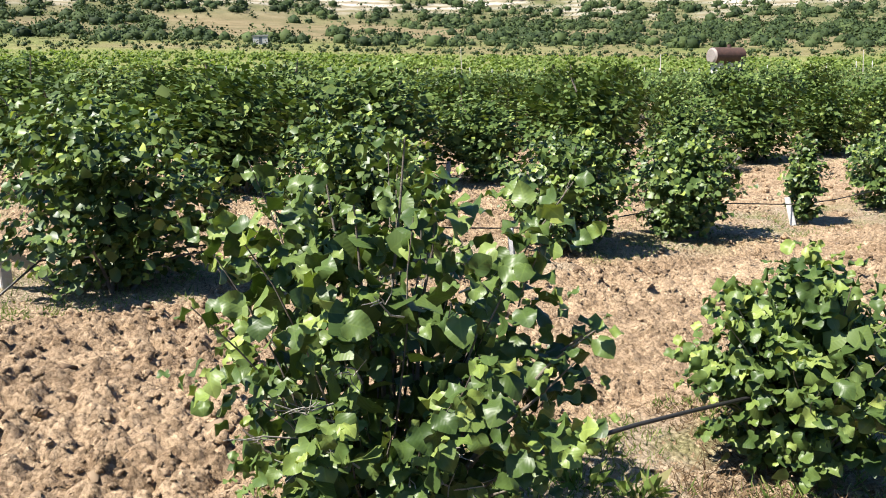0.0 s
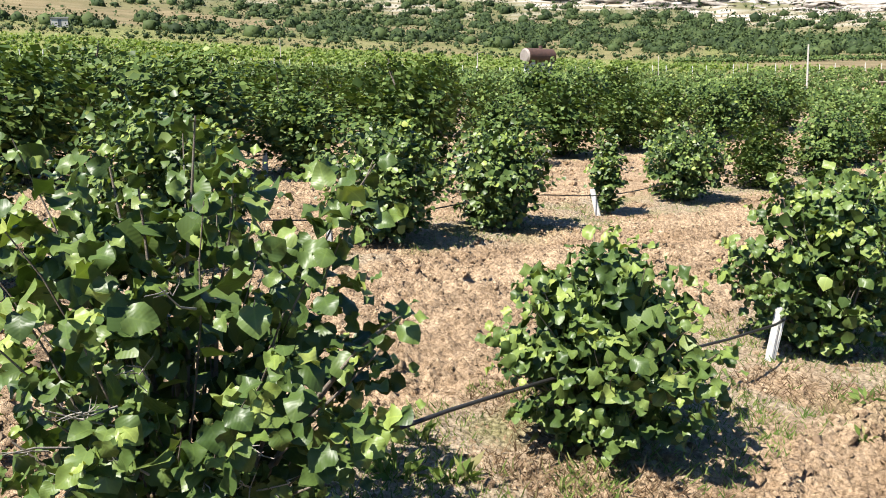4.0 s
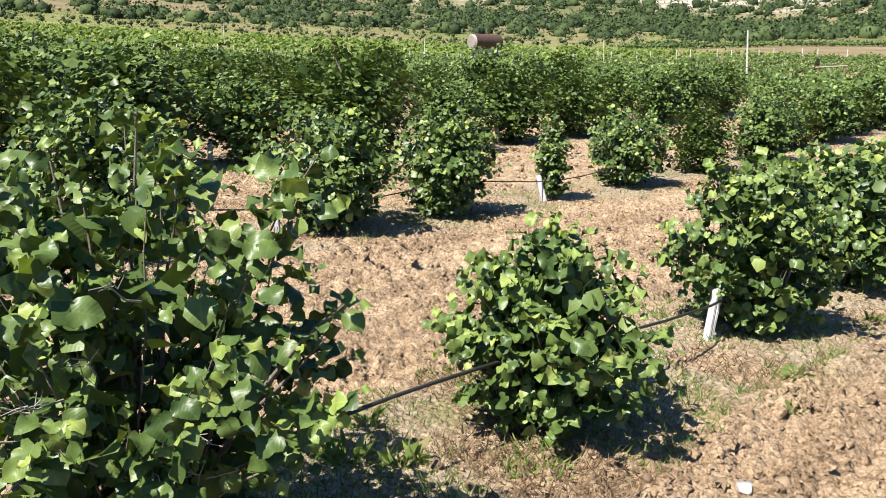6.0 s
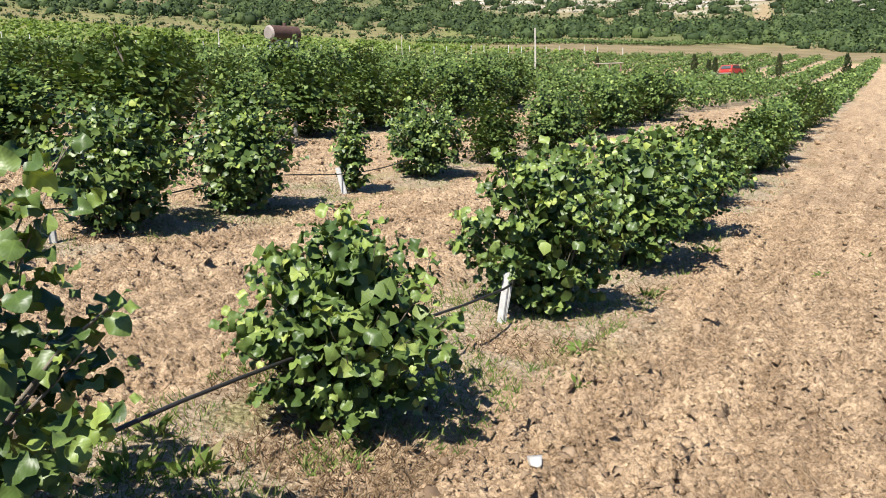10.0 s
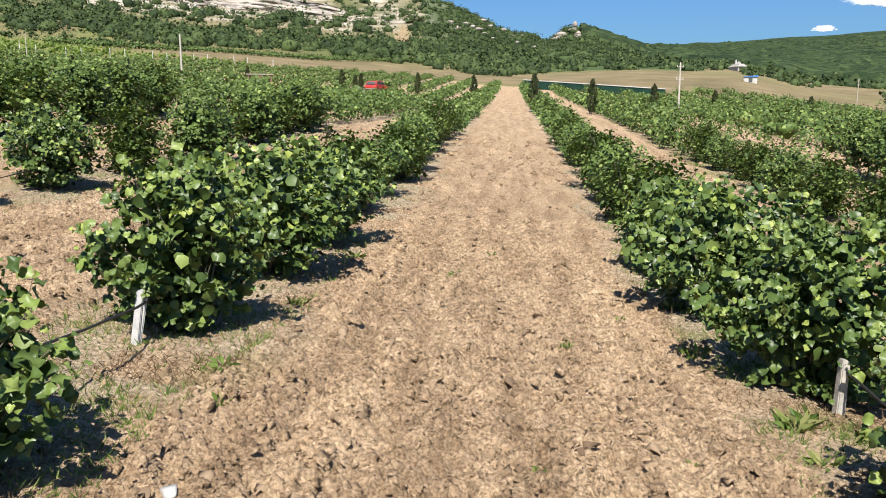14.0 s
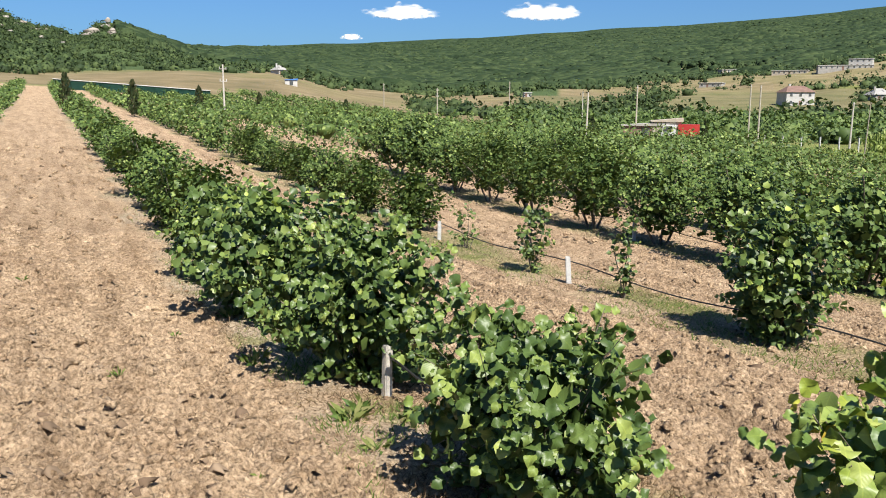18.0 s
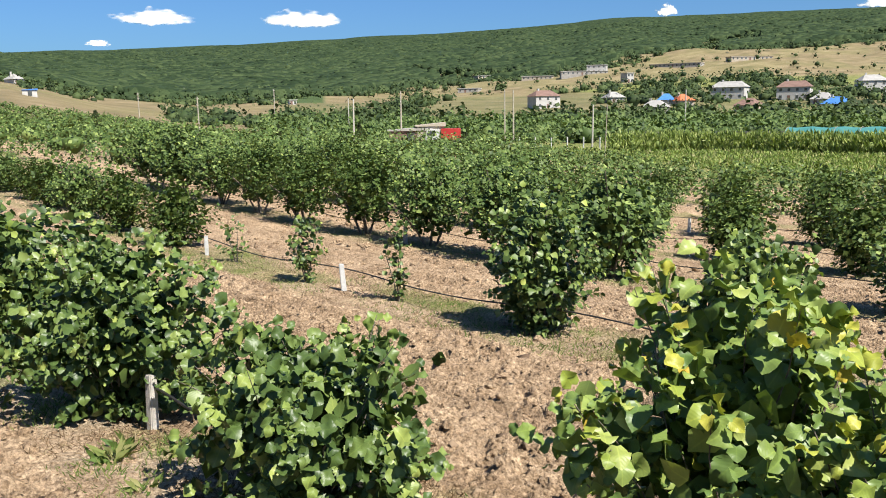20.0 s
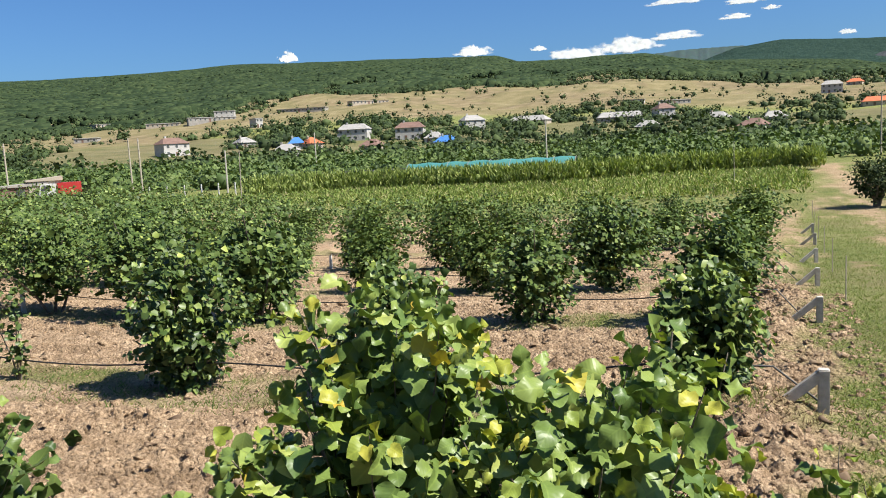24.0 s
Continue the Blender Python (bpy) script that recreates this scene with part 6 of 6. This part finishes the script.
# ---- houses of the village ----
def house(az, d, w, floors, roof, wall, label, dep=8.0, rz=None, gable=True):
    """A house with its storeys, windows, door and roof; its long side looks at the field."""
    p = spot(az, d) - Vector((0, 0, 0.8))
    turn = (-az + (az * 97 + d * 31) % 56 - 28 if rz is None else rz) + 180
    w, h = w * 0.88, 2.5 * floors
    ob = thing("house", label, "house", p, turn, "houses of the village")
    bm = boxed(-w / 2, w / 2, -dep / 2, dep / 2, -2.0, h)
    part("wall", bm, wall, ob)
    bm = bmesh.new()
    if gable:
        k = 0.28 * dep
        a = [(-w / 2 - .4, -dep / 2 - .4, h), (w / 2 + .4, -dep / 2 - .4, h), (w / 2 + .4, dep / 2 + .4, h), (-w / 2 - .4, dep / 2 + .4, h), (-w / 2 + dep * 0.25, 0, h + k), (w / 2 - dep * 0.25, 0, h + k)]
        v = [bm.verts.new(q) for q in a]
        for f in ((0, 1, 5, 4), (1, 2, 5), (2, 3, 4, 5), (3, 0, 4), (3, 2, 1, 0)):
            bm.faces.new([v[i] for i in f])
    else:
        prism(bm, [(-w / 2 - .3, h), (-w / 2 - .3, h + .3), (w / 2 + .3, h + .3), (w / 2 + .3, h)], -dep / 2 - .3, dep / 2 + .3)
    bmesh.ops.recalc_face_normals(bm, faces=bm.faces)
    rf = part("roof", bm, roof, ob)
    if gable:
        part("chimney", boxed(w * 0.2, w * 0.2 + .6, -.3, .3, h + 0.1 * dep, h + 0.36 * dep), wall, rf)
    n = max(2, int(w / 2.6))
    for fl in range(floors):
        for i in range(n):
            x = -w / 2 + (i + 0.5) * w / n
            if fl == 0 and i == n // 2:
                part("door", boxed(x - .5, x + .5, dep / 2 - .05, dep / 2 + .05, 0, 2.1), ROOFBROWN, ob)
                continue
            wd = part("window", boxed(x - .55, x + .55, dep / 2 - .05, dep / 2 + .03, fl * 2.5 + 1.0, fl * 2.5 + 2.2), TRUCKWHITE, ob)
            part("pane", boxed(x - .47, x + .47, dep / 2 - .02, dep / 2 + .06, fl * 2.5 + 1.08, fl * 2.5 + 2.12), GLASSDARK, wd)
    return ob


W2, LONG = "white two-storey house with a hipped roof", "long low pale building on the slope"
for az, d, w, fl, roof, wall, lab, g in (
        (61.4, 334, 14, 2, ROOFGREY, WALLWHITE, W2, True), (65.3, 322, 12.5, 2, ROOFBROWN, WALLWHITE, W2, True), (62.6, 283, 7.5, 1, ROOFBROWN, WALLTAN, "small house with a steep brown roof", True),
        (49.2, 312, 11, 2, ROOFBROWN, WALLWHITE, "white house with a dark red roof", True), (57.4, 309, 6.5, 1, ROOFBLUE, WALLWHITE, "small house with a bright blue roof", True),
        (58.4, 305, 6.0, 1, ROOFORANGE, WALLTAN, "small house with a bright orange roof", True), (67.8, 285, 8.0, 1, ROOFBLUE, WALLWHITE, "low house with a bright blue roof", True),
        (67.0, 302, 7, 1, ROOFGREY, WALLWHITE, "small white house with a grey roof", True), (54.8, 439, 4.2, 2, WALLWHITE, WALLWHITE, "narrow white block among trees", False),
        (45.8, 572, 32, 1, WALLGREY, WALLTAN, LONG, False), (48.8, 529, 22, 1, WALLWHITE, WALLTAN, LONG, False), (51.9, 518, 32, 1, WALLWHITE, WALLGREY, LONG, False), (52.8, 540, 14, 2, WALLWHITE, WALLWHITE, "white two-storey block on the slope", False),
        (44.1, 464, 13, 1, WALLWHITE, WALLGREY, "low white shed on dry grass", False), (58.0, 536, 36, 1, WALLTAN, WALLGREY, "long ruined stone barn on the slope", False), (62.5, 545, 30, 1, WALLTAN, WALLTAN, "long ruined stone barn on the slope", False),
        (73.6, 366, 20, 1, ROOFGREY, WALLTAN, LONG, True), (79.8, 353, 22, 1, ROOFGREY, WALLGREY, LONG, True), (81.6, 307, 9, 1, ROOFGREY, WALLWHITE, "small white house with a grey roof", True),
        (82.6, 361, 8, 2, ROOFBROWN, WALLWHITE, W2, True), (88.3, 293, 9, 1, ROOFBROWN, WALLWHITE, "white bungalow with a brown roof", True), (83.3, 460, 18, 1, WALLWHITE, WALLGREY, LONG, False), (80.7, 469, 13, 1, WALLGREY, WALLWHITE, LONG, False),
        (92.9, 496, 12, 2, ROOFGREY, WALLWHITE, W2, True), (94.2, 582, 10, 1, ROOFORANGE, WALLTAN, "house with an orange roof on the rise", True), (95.4, 418, 14, 1, ROOFORANGE, WALLTAN, "house with an orange roof on the rise", True), (96.6, 570, 15, 1, ROOFBROWN, WALLTAN, "brown-roofed house on the rise", True),
        (69.6, 342, 10, 2, ROOFGREY, WALLWHITE, W2, True), (53.9, 328, 7, 1, ROOFGREY, WALLGREY, "small grey house among trees", True), (56.7, 280, 8, 1, ROOFGREY, WALLGREY, "small grey house among trees", True),
        (25.1, 489, 9, 1, ROOFBROWN, WALLWHITE, "white house with a dark red roof", True), (26.8, 502, 3.2, 2, WALLWHITE, WALLWHITE, "narrow white block among trees", False), (14.9, 367, 4.5, 1, ROOFGREY, WALLWHITE, "small white house with a grey roof", True),
        (31.9, 380, 3.6, 1, WALLWHITE, WALLWHITE, "narrow white block among trees", False), (89.5, 330, 9, 1, ROOFGREY, WALLGREY, "small grey house among trees", True), (86, 340, 10, 1, ROOFGREY, WALLTAN, "tan house with a grey roof", True), (97.5, 360, 14, 1, ROOFGREY, WALLGREY, "long farm building with a grey roof", True)):
    house(az, d, w, fl, roof, wall, lab, 8.0, None, g)


# ---- fence, net tunnel, cypresses, platform, vineyard posts ----
def green_fence():
    a, b = spot(0.9, 142), spot(10.4, 128)
    ob = thing("sheet_fence", "dark green sheet fence with a pale top rail", "fence", (0, 0, 0))
    n = 16
    for i in range(n):
        p, q = a.lerp(b, i / n), a.lerp(b, (i + 1) / n)
        bm = bmesh.new()
        h = 1.45
        v = [bm.verts.new(c) for c in ((p.x, p.y, p.z - .3), (q.x, q.y, q.z - .3), (q.x, q.y, q.z + h), (p.x, p.y, p.z + h))]
        f = bm.faces.new(v)
        bmesh.ops.solidify(bm, geom=[f], thickness=0.05)
        part("panel", bm, FENCEGREEN, ob)
        bm = bmesh.new()
        rod(bm, (p.x, p.y - .06, p.z + h + .04), (q.x, q.y - .06, q.z + h + .04), 0.06, 0.06, 6)
        part("rail", bm, TRUCKWHITE, ob, "pale top rail")


green_fence()


def net_tunnel():
    a, b = spot(65.0, 92), spot(76.6, 88)
    d = b - a
    ob = thing("net_tunnel", "low tunnel covered with teal shade netting", "tunnel", a, math.degrees(math.atan2(d.y, d.x)))
    L = d.length
    ys = np.linspace(0, np.pi, 9)
    xs = np.linspace(0, L, 25)
    V = np.array([(x, 1.7 * math.cos(t), -0.2 + 2.35 * math.sin(t) ** 0.6 * (1 - 0.03 * math.sin(x * 2.1)) + d.z * x / L) for x in xs for t in ys])
    Q = np.array([(i * 9 + j, i * 9 + j + 1, (i + 1) * 9 + j + 1, (i + 1) * 9 + j) for i in range(24) for j in range(8)])
    part("net_cover", tri_mesh("net_cover", V, Q, NETTEAL), NETTEAL, ob)
    for x in xs[::3]:
        v, t = tube_arrays(np.array([(x, 1.72 * math.cos(q), -0.2 + 2.38 * math.sin(q) ** 0.6) for q in ys]), np.full(9, 0.03), 5)
        part("hoop", tri_mesh("hoop", v, t, TANKEND), TANKEND, ob)


net_tunnel()
p, q = spot(54.5, 96), spot(65.5, 93)
bm = bmesh.new()
v = [bm.verts.new(c) for c in ((p.x, p.y, p.z - .3), (q.x, q.y, q.z - .3), (q.x, q.y, q.z + 1.7), (p.x, p.y, p.z + 1.6))]
bmesh.ops.solidify(bm, geom=[bm.faces.new(v)], thickness=0.1)
me = bpy.data.meshes.new("grey_fence")
bm.to_mesh(me)
bm.free()
me.materials.append(ROOFGREY)
tagged(new("grey_fence", me), "dark grey sheet fence behind the reeds", "fence")


def cypress(az, d, h, seed):
    p = reach(az, d, 45, 106)
    rng = np.random.default_rng(seed)
    ob = thing("cypress", "slim dark young cypress beside the track", "tree", p, 0, "young cypresses")
    bm = bmesh.new()
    rod(bm, (0, 0, -0.2), (0, 0, h * 0.5), 0.05, 0.03, 6)
    part("trunk", bm, BARK, ob)
    n = 420
    f = rng.random(n)
    a = rng.uniform(0, 2 * np.pi, n)
    w = 0.34 * np.sqrt(rng.random(n)) * np.sin(np.pi * (0.15 + 0.85 * f)) ** 0.7 * (h / 2.2)
    P = np.stack([np.cos(a) * w, np.sin(a) * w, 0.1 + f * h * 0.95], axis=1)
    D = np.stack([np.cos(a) * 0.35, np.sin(a) * 0.35, np.ones(n)], axis=1) + rng.normal(0, 0.15, (n, 3))
    N = np.stack([np.cos(a), np.sin(a), np.zeros(n)], axis=1) + rng.normal(0, 0.3, (n, 3))
    v, t = scattered(LT0[0], LT0[1], frames_from(D, N, rng.uniform(0.16, 0.3, n), 0.6), P)
    tagged(part("crown", tri_mesh("crown", v, t, LEAF_CYPRESS), LEAF_CYPRESS, ob), kind="stuff")


for i, (az, d, h) in enumerate(((-2.5, 0.1, 2.4), (1.65, -0.55, 2.7), (5.6, -0.7, 2.6), (-11.6, 0.8, 2.6), (-6.4, 0.7, 2.6), (9.7, -0.65, 2.5), (13.6, -0.7, 2.3), (-17.9, 1.3, 2.2), (-28.7, 1.7, 2.2), (-25.4, 1.5, 2.2), (-50.5, 3.5, 2.2), (-39.3, 2.8, 2.2), (19.4, -1.1, 2.4), (30.9, -1.75, 2.4), (36.4, -1.7, 2.8), (43.8, -1.9, 2.4), (-10.3, 0.8, 2.2), (-10.7, 0.8, 2.0))):
    cypress(az, d, h, i)


def board_stack():
    p = reach(-17.1, 1.1, 80, 104)
    ob = thing("board_platform", "low stack of grey boards on trestles", "platform", p, 17)
    for i in range(6):
        part("board", boxed(-1.6, 1.6, -0.9 + i * 0.3, -0.63 + i * 0.3, 1.5, 1.6, bevel=0.01), WOODPOLE, ob)
    for x in (-1.3, 0, 1.3):
        part("trestle", boxed(x - .08, x + .08, -0.8, 0.8, -0.2, 1.5, bevel=0.02), ROOFBROWN, ob)


board_stack()
for i in range(46):
    az = -74 + i * 1.28 + 0.2 * math.sin(i * 3.1)
    d = 3 + float(field_end(az)) + 2 * math.sin(i * 0.7)
    p = spot(az, d)
    bm = boxed(-0.055, 0.055, -0.055, 0.055, -0.4, 1.75 + 0.15 * math.sin(i * 5), bevel=0.015)
    me = bpy.data.meshes.new("vineyard_post")
    bm.to_mesh(me)
    bm.free()
    me.materials.append(POSTPAINT)
    ob = new("vineyard_post", me)
    ob.matrix_basis = Matrix.Translation(p) @ pose(0, 0, 0, 3 * math.sin(i * 2.3), 0, 20)
    tagged(ob, "white vineyard trellis post at the field's edge", "post", "vineyard posts")
for i in range(9):
    p = spot(47.5 + i * 1.1, 84)
    bm = boxed(-0.06, 0.06, -0.06, 0.06, -0.4, 1.4, bevel=0.015)
    me = bpy.data.meshes.new("fence_post")
    bm.to_mesh(me)
    bm.free()
    me.materials.append(POSTPAINT)
    ob = new("fence_post", me)
    ob.location = p
    tagged(ob, "pale fence post beyond the orchard", "post", "fence posts")


# ---- a single tree on the verge ----
def verge_tree(az, d, h, w, seed):
    p = spot(az, d)
    rng = np.random.default_rng(seed)
    ob = thing("verge_tree", "broad dark green tree on the grass verge", "tree", p, 0)
    limbs = [stem_to(rng, np.array([math.cos(a) * w * 0.5, math.sin(a) * w * 0.5, h * rng.uniform(0.5, 0.8)]), h) for a in np.arange(0, 6.28, 1.05)]
    v, t = tube_arrays(np.array([(0, 0, -.3), (0.05, 0, .6), (0.02, .05, 1.2)]), (0.16, 0.13, 0.1), 8)
    part("trunk", tri_mesh("trunk", v, t, BARK, smooth=True), BARK, ob)
    for l in limbs:
        v, t = tube_arrays(l, np.linspace(0.07, 0.02, 7), 6)
        part("limb", tri_mesh("limb", v, t, BARK, smooth=True), BARK, ob)
    P, D, N, S, Y, C, E = crown(rng, h, w, 420, 0.16, 0.1, 0, 0.12, 2.4, 0.09)
    v, t = scattered(LT0[0], LT0[1], frames_from(D, N, S), P)
    tagged(part("crown", tri_mesh("crown", v, t, LEAF_TREE), LEAF_TREE, ob), kind="stuff")


verge_tree(95.0, 42, 2.2, 1.25, 4)
verge_tree(98.5, 75, 4.5, 3.4, 5)


def yard_fence():
    ob = thing("yard_fence", "low pale picket fence along the verge", "fence")
    for i in range(26):
        p = spot(97.0 + i * 0.16, 44 - i * 0.55)
        part("picket", boxed(p.x - 0.05, p.x + 0.05, p.y - 0.012, p.y + 0.012, p.z - 0.1, p.z + 0.85, bevel=0.006), POSTPAINT, ob)
    a, b = spot(97.0, 44), spot(101.0, 30.25)
    for z in (0.25, 0.65):
        bm = bmesh.new()
        rod(bm, a + Vector((0, 0.03, z)), b + Vector((0, 0.03, z)), 0.02, 0.02, 6)
        part("rail", bm, POSTPAINT, ob)


yard_fence()


# ---- clouds ----
def cloud(az, el, w, h, seed):
    """A lumpy cloud bank, ragged at its edges, its billows turned to the sun."""
    d = 4300 - 130 * ((seed * 5) % 9)
    w, h = w * d / 4300, h * d / 4300
    nx, nz = 96, 44
    U, W = np.meshgrid(np.linspace(-1.15, 1.15, nx), np.linspace(-0.4, 1.15, nz))
    q = W / (0.95 - 0.35 * lattice(U * 3 + 9 * seed, W * 0, 71))
    den = 1 - U * U - np.where(q < 0, (q * 3.0) ** 2, q * q)
    den += 0.9 * (lattice(U * 4 + seed * 7, W * 4, 72) - 0.5) + 0.5 * (lattice(U * 10 + seed * 3, W * 8, 73) - 0.5)
    bulge = np.sqrt(np.clip(den, 0, 1)) * h * 0.3 + 0.06 * h * lattice(U * 9 + seed, W * 7, 74)
    V = np.stack([U * w / 2, -bulge + W * h * 2.0, W * h], axis=2).reshape(-1, 3)
    i, j = np.arange(nz - 1)[:, None] * nx, np.arange(nx - 1)[None]
    a = i + j
    Q = np.stack([a, a + 1, a + nx + 1, a + nx], axis=2).reshape(-1, 4)
    keep = (den.ravel() > 0.0)[Q].any(axis=1)
    me = tri_mesh("cloud", V, Q[keep], CLOUDWHITE, smooth=True)
    thick = np.clip(den.ravel() / 0.55, 0, 1) ** 1.3
    me.attributes.new("vapour", "FLOAT", "POINT").data.foreach_set("value", thick.astype(np.float32))
    ob = new("cloud", me)
    ob.matrix_basis = Matrix.Translation((EYE0[0] + d * math.sin(radians(az)), EYE0[1] + d * math.cos(radians(az)), EYE0[2] + d * math.tan(radians(el)))) @ pose(0, 0, 0, 0, 0, -az)
    tagged(ob, "white fair-weather cloud over the ridge", "cloud", "clouds")


for i, (az, el, w, h) in enumerate(((23.1, 6.1, 380, 90), (32.9, 6.1, 390, 110), (19.8, 4.6, 110, 40), (57.3, 6.2, 110, 70), (70.0, 6.0, 200, 70), (77.0, 5.4, 300, 90), (80.4, 5.65, 330, 110), (83.5, 6.1, 260, 60), (87.2, 7.0, 150, 40), (83.7, 8.3, 300, 50), (87.9, 7.9, 220, 45), (89.4, 7.35, 90, 30), (93.8, 5.4, 80, 30), (74.5, 6.0, 90, 35))):
    cloud(az, el, w, h, i)
